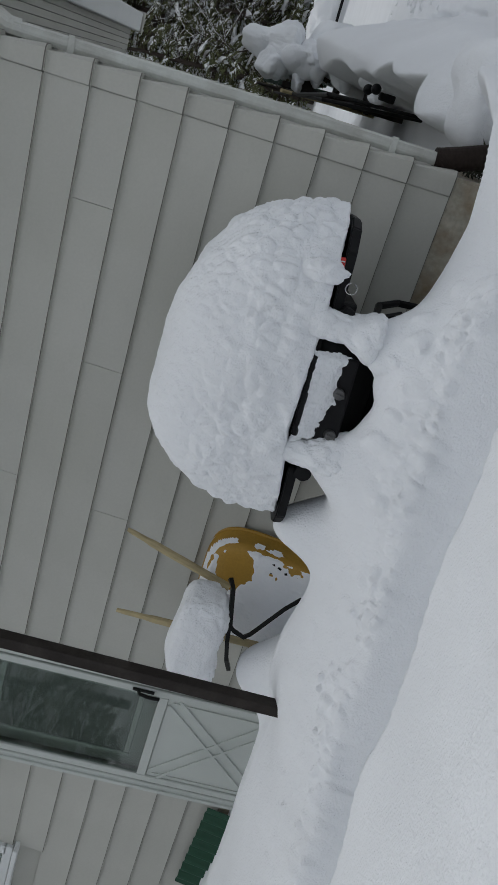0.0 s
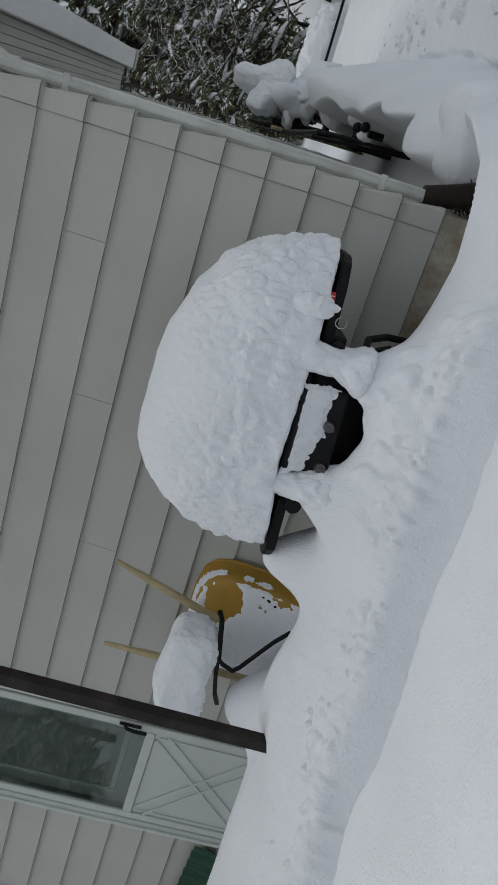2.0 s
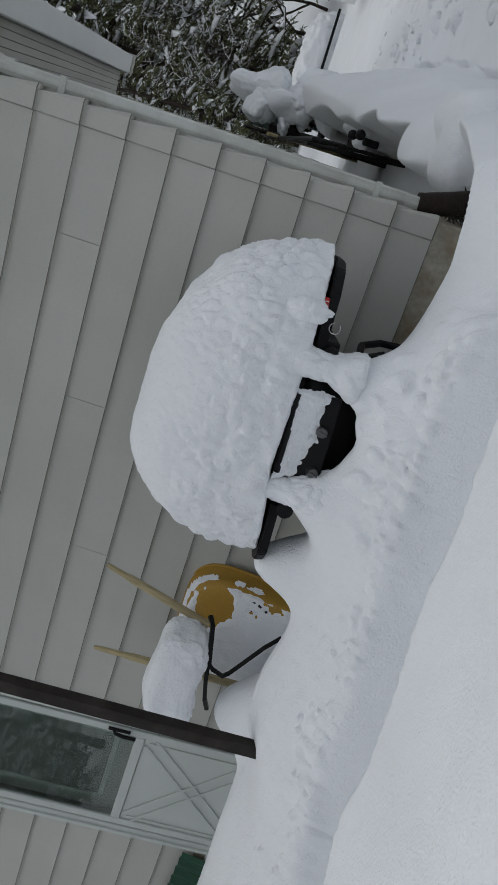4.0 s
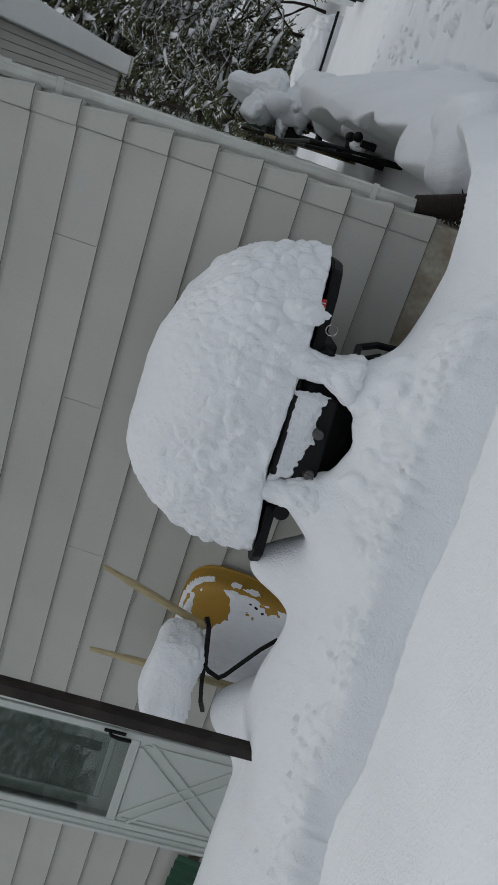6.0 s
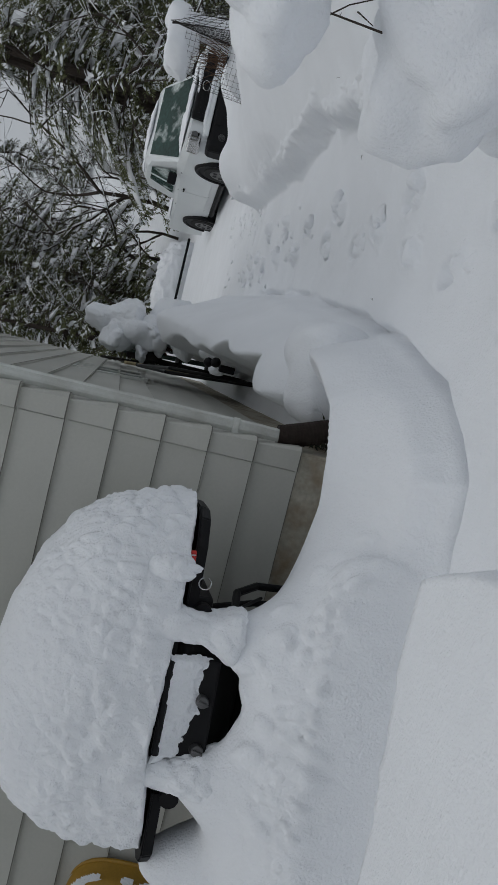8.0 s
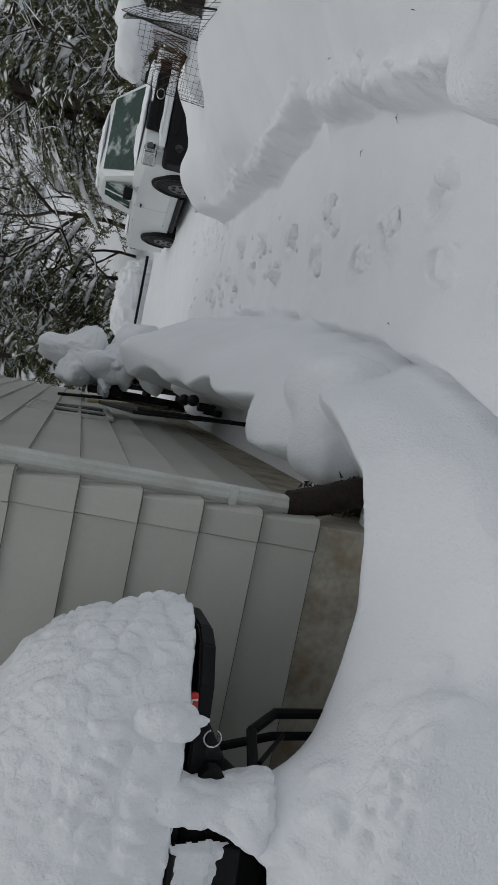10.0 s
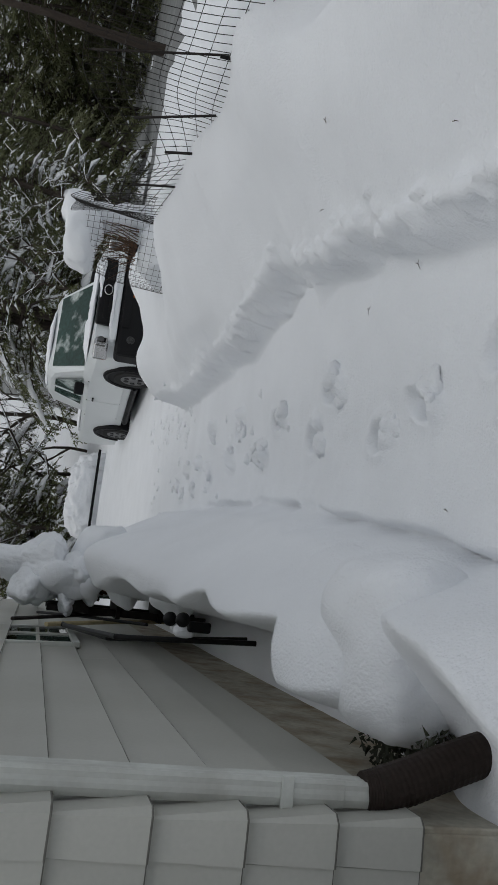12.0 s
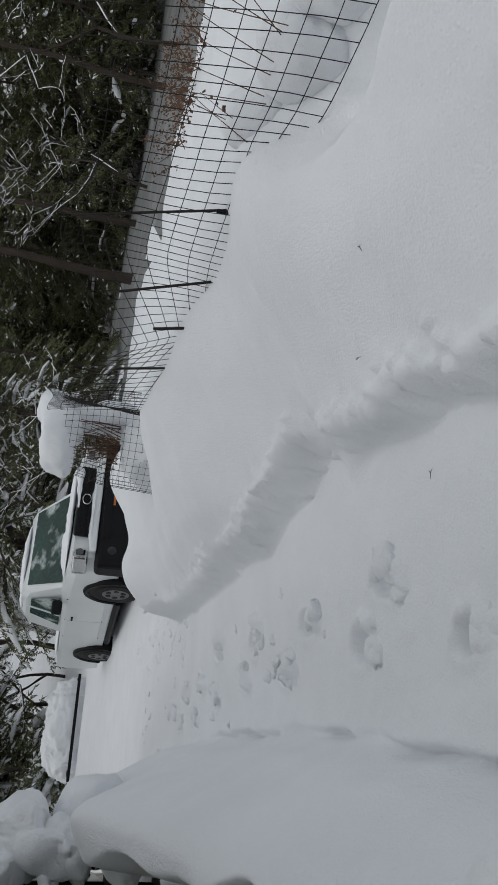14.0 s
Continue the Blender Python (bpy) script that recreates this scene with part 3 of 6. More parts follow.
# ---- house fittings ----
def storm_door():
    """A white metal storm door: tall pane above, crossbuck panel below, panelled inner door behind."""
    d = empty("door_1", (-3.51, -0.012, 0.05))
    d.scale.x = 0.85
    tagged(d, "closed white storm door, glass above a crossbuck panel", "door", kind="structure")
    bm = bmesh.new()
    for x in (-0.475, 0.475):
        add_box(bm, (0.07, 0.05, 2.06), (x, -0.018, 1.03), bevel=0.006)
        add_box(bm, (0.03, 0.022, 2.06), (x * 1.04, -0.046, 1.03), bevel=0.004)
    add_box(bm, (1.02, 0.05, 0.08), (0, -0.018, 2.1), bevel=0.006)
    part("door_frame", bm, DOOR_PAINT, d)
    bm = bmesh.new()
    for x in (-0.4, 0.4):
        add_box(bm, (0.055, 0.032, 2.0), (x, -0.03, 1.02), bevel=0.005)
    for z, h in ((0.08, 0.14), (0.9, 0.055), (2.0, 0.06)):
        add_box(bm, (0.745, 0.032, h), (0, -0.03, z), bevel=0.005)
    leaf = part("door_leaf", bm, DOOR_PAINT, d)
    panel = part("kick_panel", box((0.745, 0.016, 0.72), (0, -0.026, 0.51), bevel=0.003), DOOR_PAINT, d)
    for a in (43, -43):
        for o in (-0.04, 0.04):
            off = Vector((math.sin(radians(a)) * o, 0, math.cos(radians(a)) * o))
            part("cross_rib", box((0.94, 0.011, 0.02), (off.x, -0.0385 - (0.001 if a > 0 else 0), 0.51 + off.z), (0, a, 0), bevel=0.003), DOOR_PAINT, panel)
    for sx in (-1, 1):
        part("panel_rib", box((0.012, 0.009, 0.66), (sx * 0.34, -0.0375, 0.51), bevel=0.003), DOOR_PAINT, panel)
    pane = part("pane", box((0.745, 0.005, 1.05), (0, -0.03, 1.448)), GLASS, d)
    pane.visible_shadow = False
    inner = part("inner_door", box((0.83, 0.04, 2.0), (0, 0.06, 1.0), bevel=0.004), material("inner_door_paint", (0.42, 0.44, 0.42), 0.5, vary=0.06, scale=3, fine=60, bump=0.04), d, "grey-white panelled inner door")
    for (x0, x1, z0, z1) in ((-0.3, 0.3, 1.02, 1.86),):
        bm = bmesh.new()
        for x in (x0, x1):
            add_box(bm, (0.035, 0.016, z1 - z0 + 0.035), (x, 0.034, (z0 + z1) / 2), bevel=0.005)
        for z in (z0, z1):
            add_box(bm, (x1 - x0 - 0.035, 0.016, 0.035), ((x0 + x1) / 2, 0.034, z), bevel=0.005)
        part("moulding", bm, DOOR_PAINT, inner)
        part("door_light", box((x1 - x0 - 0.036, 0.006, z1 - z0 - 0.036), ((x0 + x1) / 2, 0.0365, (z0 + z1) / 2)), material("door_light_glass", (0.2, 0.215, 0.21), 0.2, vary=0.1, bump=0.0), inner)
    part("lock", tube([(0.36, 0.04, 1.36), (0.36, 0.015, 1.36)], 0.016, 12), BLACK_METAL, inner)
    bm = box((0.024, 0.014, 0.13), (0.405, -0.053, 1.03), bevel=0.004)
    add_tube(bm, [(0.405, -0.055, 1.06), (0.405, -0.085, 1.05), (0.4, -0.092, 1.0), (0.395, -0.085, 0.93)], 0.012, 8)
    part("door_handle", bm, BLACK_METAL, leaf, "black lever handle")


storm_door()


def side_window():
    w = empty("window_1", (-5.25, -0.02, 1.66))
    tagged(w, "white-framed house window beside the storm door", "window", kind="structure")
    bm = bmesh.new()
    for x in (-0.48, 0.48):
        add_box(bm, (0.07, 0.06, 1.02), (x, 0, 0.5), bevel=0.006)
    for z in (-0.02, 1.03):
        add_box(bm, (1.03, 0.06, 0.06), (0, 0.0, z), bevel=0.006)
    part("window_frame", bm, WHITE_METAL, w)
    part("pane", box((0.9, 0.006, 0.98), (0, 0.01, 0.505)), GLASS, w).visible_shadow = False
    # pale panel added to keep the pane from going black
    part("pane_backing", box((0.9, 0.01, 0.98), (0, 0.1, 0.505)), WHITE_METAL, w, "pale panel added behind the pane")
    part("window_sill", box((1.08, 0.1, 0.03), (0, -0.02, -0.07), bevel=0.006), WHITE_METAL, w)


side_window()
# dark rooms behind the openings
tagged(part("floor", box((7.65, 8.2, 0.1), (-4.0, 4.3, -0.05)), WOOD), "bare wooden floor inside the house", "floor", kind="structure")
tagged(part("ceiling", box((7.69, 8.29, 0.1), (-4.0, 4.3, EAVE - 0.06)), WHITE_METAL), "plain ceiling of the house", "ceiling", kind="structure")


def roof():
    r = empty("roof", (0, 0, EAVE))
    tagged(r, "low house roof under snow with white soffit and gutter", "roof", kind="structure")
    y0, y1 = -0.45, 7.6
    for k in range(5):
        part("soffit_board", box((0.058, y1 - y0, 0.02), (0.03 + 0.061 * k, (y0 + y1) / 2, -0.01), bevel=0.004), SIDING, r)
    part("gutter", box((0.215, y1 - y0, 0.17), (0.415, (y0 + y1) / 2, -0.045), bevel=0.008), WHITE_METAL, r, "white metal gutter box")
    part("fascia", box((0.02, y1 - y0, 0.1), (0.536, (y0 + y1) / 2, 0.03), bevel=0.003), WHITE_METAL, r, "white metal fascia")
    part("gutter_end", box((0.24, 0.12, 0.2), (0.42, y1 + 0.062, -0.05), bevel=0.006), SIDING, r, "grey boxed eave end")
    part("front_soffit", box((8.0, 0.45, 0.012), (-4.0, -0.225, -0.02)), WHITE_METAL, r)
    part("front_fascia", box((8.4, 0.02, 0.16), (-3.8, -0.46, 0.06), bevel=0.003), WHITE_METAL, r)
    bm = bmesh.new()
    add_prism(bm, [(0.54, 0.145), (-4.0, 1.6), (-8.5, 0.145), (-8.5, 0.127), (-4.0, 1.55), (0.54, 0.127)], 8.7, pose(0, -0.47, 0))
    part("roofing", bm, BLACK, r, "dark roof edge")
    bm = bmesh.new()
    add_prism(bm, [(0.5, 0.16), (0.45, 0.2), (0.1, 0.34), (-4.0, 1.85), (-8.5, 0.5), (-8.5, 0.16), (-4.0, 1.61)], 8.5, pose(0, -0.4, 0))
    part("roof_snow", bm, SNOW, r, "thick snow on the roof")


roof()


def downspout():
    d = empty("downspout", (0.052, 0.095, 0))
    tagged(d, "pale grey fluted metal downspout with a black corrugated elbow", "downspout")
    bm = bmesh.new()
    w, t = 0.04, 0.03
    ring = []
    for i in range(24):
        a = math.tau * i / 24
        c, s = math.cos(a), math.sin(a)
        r = 1 / max(abs(c) / t, abs(s) / w)
        r = min(r, 0.044) * (1 - (0.07 if i % 3 == 1 else 0))
        ring.append((r * c, r * s))
    z0, z1 = 0.45, 2.4
    levels = [z0, 0.56, 0.562, z1]
    rows = [[bm.verts.new((x * k, y * k, z)) for x, y in ring] for z, k in zip(levels, (0.96, 0.96, 1.0, 1.0))]
    for u, v in zip(rows, rows[1:]):
        for i in range(24):
            bm.faces.new((u[i], u[(i + 1) % 24], v[(i + 1) % 24], v[i]))
    bm.faces.new(rows[0][::-1])
    bm.faces.new(rows[-1])
    part("pipe", bm, SPOUT, d)
    bm = bmesh.new()
    pts = [(0, 0, z1 - 0.03), (0.0, 0, z1 + 0.03), (0.03, 0, z1 + 0.1), (0.1, 0, z1 + 0.18), (0.34, 0, z1 + 0.5), (0.38, 0, z1 + 0.58), (0.38, 0, EAVE - 0.02)]
    add_tube(bm, pts, 0.042, 12)
    part("upper_elbow", bm, SPOUT, d)
    for z in (0.7, 2.15):
        part("strap", box((0.075, 0.006, 0.03), (0, -0.042, z), bevel=0.002), SPOUT, d)
        part("strap_tab", box((0.006, 0.03, 0.034), (-0.038, -0.055, z), (0, 0, 0), bevel=0.002), SPOUT, d)
    bm = bmesh.new()
    path = [Vector((0.0, 0, 0.5)), Vector((0.004, 0, 0.46)), Vector((0.03, 0.004, 0.38)), Vector((0.062, 0.012, 0.29)), Vector((0.092, 0.02, 0.2)), Vector((0.12, 0.03, 0.1))]
    fine, rad = [], []
    n = 60
    for i in range(n + 1):
        s = i / n * (len(path) - 1)
        k = min(int(s), len(path) - 2)
        fine.append(path[k].lerp(path[k + 1], s - k))
        rad.append((0.047 + 0.007 * min(1, i / 14)) * (1 + (0.018 if i % 2 else -0.01)))
    add_tube(bm, fine, 1.0, 20, taper=rad)
    part("corrugated_elbow", bm, ELBOW, d, "brown-black ribbed drainage elbow", smooth=False)


downspout()

post = empty("porch_post", (-2.37, -0.85, 0.3))
tagged(post, "dark brown square metal porch post standing in snow", "post")
bm = bmesh.new()
add_box(bm, (0.06, 0.06, 2.9), (0.02, 0, 1.45), (0, 0.9, 0), bevel=0.005, segs=2)
part("shaft", bm, BROWN_POST, post)
part("base_plate", box((0.13, 0.13, 0.02), (0, 0, 0.01), bevel=0.003), BROWN_POST, post)


def green_sheet():
    """A corrugated plastic sheet leaning at the wall."""
    v, f = [], []
    n, m = 60, 4
    for j in range(m + 1):
        for i in range(n + 1):
            x = i / n * 0.72
            v.append((x, 0.012 * math.sin(i / n * math.tau * 9) - 0.06 * j / m, -0.42 * j / m))
    k = len(v)
    v += [(x, y + 0.004, z) for x, y, z in v]
    for j in range(m):
        for i in range(n):
            a = j * (n + 1) + i
            f.append((a, a + n + 1, a + n + 2, a + 1))
            f.append((a + k, a + 1 + k, a + n + 2 + k, a + n + 1 + k))
    ob = mesh_object("corrugated_sheet", v, f, GREEN_SHEET, smooth=True)
    ob.matrix_basis = pose(-4.68, -0.07, 0.52, 0, 3, 0)
    tagged(ob, "dark green corrugated plastic sheet leaning on the wall", "panel")


green_sheet()


# ---- snow lumps ----
def snow_lump(name, at, size, label="", mat=None, seed=0.0, p=2.4, rough=0.05, fine=0.0, flat=0.35, res=(72, 40), skew=None, turn=0.0, category="snow"):
    """A rounded heap of snow: a soft-cornered ball, flattened below, with lumps."""
    nu, nv = res
    v, f = [], []
    for j in range(nv + 1):
        b = -math.pi / 2 + math.pi * j / nv
        for i in range(nu):
            a = math.tau * i / nu
            c = math.copysign(abs(math.cos(a)) ** (2 / p), math.cos(a))
            s = math.copysign(abs(math.sin(a)) ** (2 / p), math.sin(a))
            cb, sb = abs(math.cos(b)) ** (2 / p), math.copysign(abs(math.sin(b)) ** (2 / p), math.sin(b))
            q = Vector((c * cb, s * cb, sb if sb > 0 else sb * flat))
            if skew:
                q = skew(q)
            w = Vector((q.x * size[0], q.y * size[1], q.z * size[2]))
            w0 = w + Vector((seed * 3.1, seed * 1.7, seed))
            k = rough * noise.noise(w0 * 4.0) + 0.5 * rough * noise.noise(w0 * 9.0)
            if fine:
                side = min(1.0, max(0.12, 1.55 - q.z * 1.5))
                bend = Vector((noise.noise(w0 * 9.0), noise.noise(w0 * 9.0 + Vector((7, 3, 1))), 0)) * 0.02
                scale = noise.voronoi(Vector(((w0.x + bend.x) * 21.0, (w0.y + bend.y) * 21.0, w0.z * 14.0)))[0]
                scale = min(1.0, (scale[1] - scale[0]) / 0.5)
                scale = scale * scale * (3 - 2 * scale)
                k += fine * side * (0.95 * scale - 0.6 + 0.9 * noise.noise(w0 * 11.0) + 0.25 * noise.noise(w0 * 50.0))
            v.append(w + q.normalized() * k)
    for j in range(nv):
        for i in range(nu):
            f.append((j * nu + i, j * nu + (i + 1) % nu, (j + 1) * nu + (i + 1) % nu, (j + 1) * nu + i))
    ob = mesh_object(name, v, f, mat or SNOW, smooth=True)
    ob.matrix_basis = pose(*at, 0, 0, turn)
    if label:
        tagged(ob, label, category)
    return ob


def frost_sheet(name, parent, m, xs, zs, depth, cover, thick, seed):
    """Clinging snow on an upright face: a thin uneven skin that dips under the face where it has fallen off."""
    nx, nz = 120, 96
    v, f, kept = [], [], []
    for j in range(nz + 1):
        for i in range(nx + 1):
            x, z = xs[0] + (xs[1] - xs[0]) * i / nx, zs[0] + (zs[1] - zs[0]) * j / nz
            q = Vector((x * 9 + seed, z * 9, seed))
            k = cover(x, z) + 1.0 * noise.noise(q * 0.7) + 0.6 * noise.noise(q * 2.6) + 0.35 * noise.noise(q * 6.0)
            edge = min(i / nx, 1 - i / nx, j / nz, 1 - j / nz) / 0.09
            k = min(k - 1.6 * max(0.0, 1 - edge), edge * 4 - 0.5)
            v.append(m @ Vector((x, depth(x, z) - thick * max(-0.25, min(k, 1.0)), z)))
            kept.append(k > -0.2)
    for j in range(nz):
        for i in range(nx):
            a = j * (nx + 1) + i
            if kept[a] or kept[a + 1] or kept[a + nx + 1] or kept[a + nx + 2]:
                f.append((a, a + 1, a + nx + 2, a + nx + 1))
    ob = mesh_object(name, v, f, SNOW_CAP, parent, smooth=True)
    ob["label"] = "thin uneven crust of clinging snow"
    return ob


# ---- barbecue ----
def barbecue():
    g = empty("barbecue", (-0.88, -0.5, 0.2))
    g.matrix_basis = pose(-0.88, -0.5, 0.2, 0, -3.0, 3)
    tagged(g, "black gas barbecue on a cart, buried in deep snow", "barbecue")
    # bowl: rounded trough
    bm = bmesh.new()
    nu, rows = 40, []
    for k, (z, sx, sy) in enumerate(((0.36, 0.1, 0.08), (0.37, 0.17, 0.12), (0.41, 0.235, 0.16), (0.48, 0.285, 0.195), (0.56, 0.31, 0.21), (0.62, 0.315, 0.215))):
        row = []
        for i in range(nu):
            a = math.tau * i / nu
            c, s = math.cos(a), math.sin(a)
            row.append(bm.verts.new((math.copysign(abs(c) ** 0.6, c) * sx, math.copysign(abs(s) ** 0.6, s) * sy, z)))
        rows.append(row)
    for u, w in zip(rows, rows[1:]):
        for i in range(nu):
            bm.faces.new((u[i], u[(i + 1) % nu], w[(i + 1) % nu], w[i]))
    bm.faces.new(rows[0][::-1])
    bm.faces.new(rows[-1])
    part("bowl", bm, BLACK_METAL, g, "black cast bowl", smooth=True)
    bm = bmesh.new()
    rows = []
    for z, k in ((0.625, 1.0), (0.7, 0.98), (0.77, 0.9), (0.82, 0.74), (0.845, 0.45)):
        row = []
        for i in range(nu):
            a = math.tau * i / nu
            c, s = math.cos(a), math.sin(a)
            row.append(bm.verts.new((math.copysign(abs(c) ** 0.6, c) * 0.315 * k, math.copysign(abs(s) ** 0.6, s) * 0.22 * k, z)))
        rows.append(row)
    for u, w in zip(rows, rows[1:]):
        for i in range(nu):
            bm.faces.new((u[i], u[(i + 1) % nu], w[(i + 1) % nu], w[i]))
    bm.faces.new(rows[-1])
    lid = part("lid", bm, BLACK_METAL, g, "black lid under snow", smooth=True)
    bm = tube([(-0.17, -0.2, 0.64), (-0.165, -0.255, 0.645), (0.165, -0.255, 0.645), (0.17, -0.2, 0.64)], 0.014, 8)
    part("lid_handle", bm, BLACK, lid)
    panel = part("control_panel", box((0.36, 0.03, 0.14), (0.0, -0.222, 0.535), (-10, 0, 0), bevel=0.01, segs=2), BLACK, g, "black control panel dusted with snow")
    frost_sheet("panel_snow", panel, Matrix(), (-0.21, 0.21), (0.48, 0.66), lambda x, z: -0.236 - 0.17 * (0.535 - z) * -1.0, lambda x, z: 0.55 - 14.0 * max(0.0, 0.57 - 0.02 * math.sin(x * 11) - z), 0.016, 3.0)
    for x, z in ((0.035, 0.515), (-0.14, 0.505)):
        bm = tube([(x, -0.235, z), (x, -0.262, z - 0.004), (x, -0.266, z - 0.004)], 0.024, 16, taper=[1.0, 0.9, 0.75])
        add_box(bm, (0.008, 0.012, 0.04), (x, -0.27, z - 0.004), (0, 20, 0), bevel=0.002)
        part("knob", bm, RIM, panel, "grey control knob")
    for sx, z in ((1, 0.592), (-1, 0.592)):
        bm = bmesh.new()
        x0, x1 = 0.33, (0.69 if sx > 0 else 0.65)
        outline = [(x0, -0.2), (x0 + 0.24, -0.2), (x1 - 0.03, -0.15), (x1, -0.08), (x1, 0.12), (x1 - 0.04, 0.18), (x0, 0.2)]
        pts = [(sx * x, y) for x, y in outline]
        if sx < 0:
            pts = pts[::-1]
        lo = [bm.verts.new((x * 0.99, y * 0.98, z - 0.012)) for x, y in pts]
        hi = [bm.verts.new((x, y, z + 0.03)) for x, y in pts]
        bm.faces.new(lo[::-1])
        bm.faces.new(hi)
        for i in range(len(pts)):
            j = (i + 1) % len(pts)
            bm.faces.new((lo[i], lo[j], hi[j], hi[i]))
        bmesh.ops.bevel(bm, geom=bm.edges[:], offset=0.006, segments=2, affect="EDGES")
        shelf = part("side_shelf", bm, BLACK, g, "black plastic folding side shelf")
        bm = bmesh.new()
        add_box(bm, (0.09, 0.34, 0.1), (sx * 0.335, 0.0, z - 0.02), bevel=0.012, segs=2)
        add_tube(bm, [(sx * 0.335, -0.19, z - 0.03), (sx * 0.335, -0.23, z - 0.03)], 0.035, 12)
        part("shelf_hinge", bm, BLACK, g)
        if sx > 0:
            ring = [(0.44 + 0.022 * math.cos(a), -0.215, z - 0.02 + 0.022 * math.sin(a)) for a in np.linspace(0.3, 5.9, 14)]
            part("tool_ring", tube(ring, 0.0022, 6), CHROME, shelf)
            bm = box((0.05, 0.03, 0.022), (0.52, -0.19, z + 0.036), (0, 0, 12), bevel=0.006, segs=2)
            part("lighter", bm, RED, shelf, "red plastic clip with pale loop")
            part("lighter_loop", tube([(0.508, -0.207, z + 0.03), (0.508, -0.212, z + 0.045), (0.532, -0.212, z + 0.045), (0.532, -0.207, z + 0.03)], 0.003, 6), WHITE_METAL, shelf)
    part("cart_panel", box((0.58, 0.02, 0.5), (0, -0.05, 0.2), bevel=0.004), BLACK, g)
    for sx in (-1, 1):
        for sy in (-1, 1):
            bm = tube([(sx * 0.26, sy * 0.15, 0.5), (sx * 0.3, sy * 0.17, 0.3), (sx * 0.32, sy * 0.19, -0.25)], 0.014, 8)
            part("leg", bm, BLACK, g)
        bm = tube([(sx * 0.33, -0.19, 0.53), (sx * 0.33, -0.16, 0.44), (sx * 0.36, 0.05, 0.4), (sx * 0.37, 0.17, 0.3), (sx * 0.37, 0.2, 0.05)], 0.016, 8)
        part("cart_rail", bm, BLACK, g)
        part("brace", tube([(sx * 0.35, -0.14, 0.42), (sx * 0.35, 0.06, 0.3)], 0.007, 6), BLACK, g)


barbecue()


def barbecue_skew(q):
    h = 1.0 - 0.1 * q.x - 0.1 * max(-q.x - 0.45, 0.0) - 0.12 * max(q.x - 0.5, 0.0)
    sag = 0.16 * max(-q.x - 0.3, 0.0) / 0.7 * max(0.0, 1.0 - max(q.z, 0.0) / 0.5)
    return Vector((q.x, q.y, (q.z * h if q.z > 0 else q.z) - sag))


snow_lump("snow_mound", (-0.87, -0.47, 0.88), (0.68, 0.33, 0.57), "thick mushroom of lumpy snow on the barbecue", SNOW_CAP, 2.0, 2.5, 0.016, 0.016, 0.06, (420, 230), barbecue_skew, 3)


def column(q):
    """Narrow waist and a spreading foot."""
    k = 0.9 + 0.5 * q.z * q.z + (1.0 * q.z * q.z if q.z < 0 else 0)
    return Vector((q.x * k, q.y * k, q.z))


def wedge(q):
    """Thin above, broad below, leaning outward."""
    k = 0.95 - 0.45 * q.z
    return Vector((q.x * k - 0.25 * q.z, q.y * k, q.z))


def taper_down(q):
    k = 1.0 - 0.55 * max(-q.z, 0.0)
    return Vector((q.x * k + 0.2 * q.z * q.z * (q.z < 0), q.y * k, q.z))


for (x, y, z, sx, sy, sz, sd) in ((-0.61, -0.72, 0.77, 0.075, 0.085, 0.16, 3.0),):
    snow_lump("snow_column", (x, y, z), (sx, sy, sz), "snow column joining the drift to the barbecue snow", SNOW_CAP, sd, 2.2, 0.03, 0.01, 1.0, (90, 60), column)
snow_lump("snow_column", (-1.13, -0.73, 0.7), (0.1, 0.1, 0.22), "sloping snow web joining the drift to the barbecue snow", SNOW_CAP, 4.0, 1.8, 0.03, 0.012, 1.0, (90, 60), wedge)
snow_lump("snow_tongue", (-0.42, -0.71, 0.9), (0.06, 0.05, 0.1), "tongue of snow slumping over the barbecue shelf", SNOW_CAP, 5.0, 2.0, 0.02, 0.012, 1.0, (80, 50), taper_down, -14)


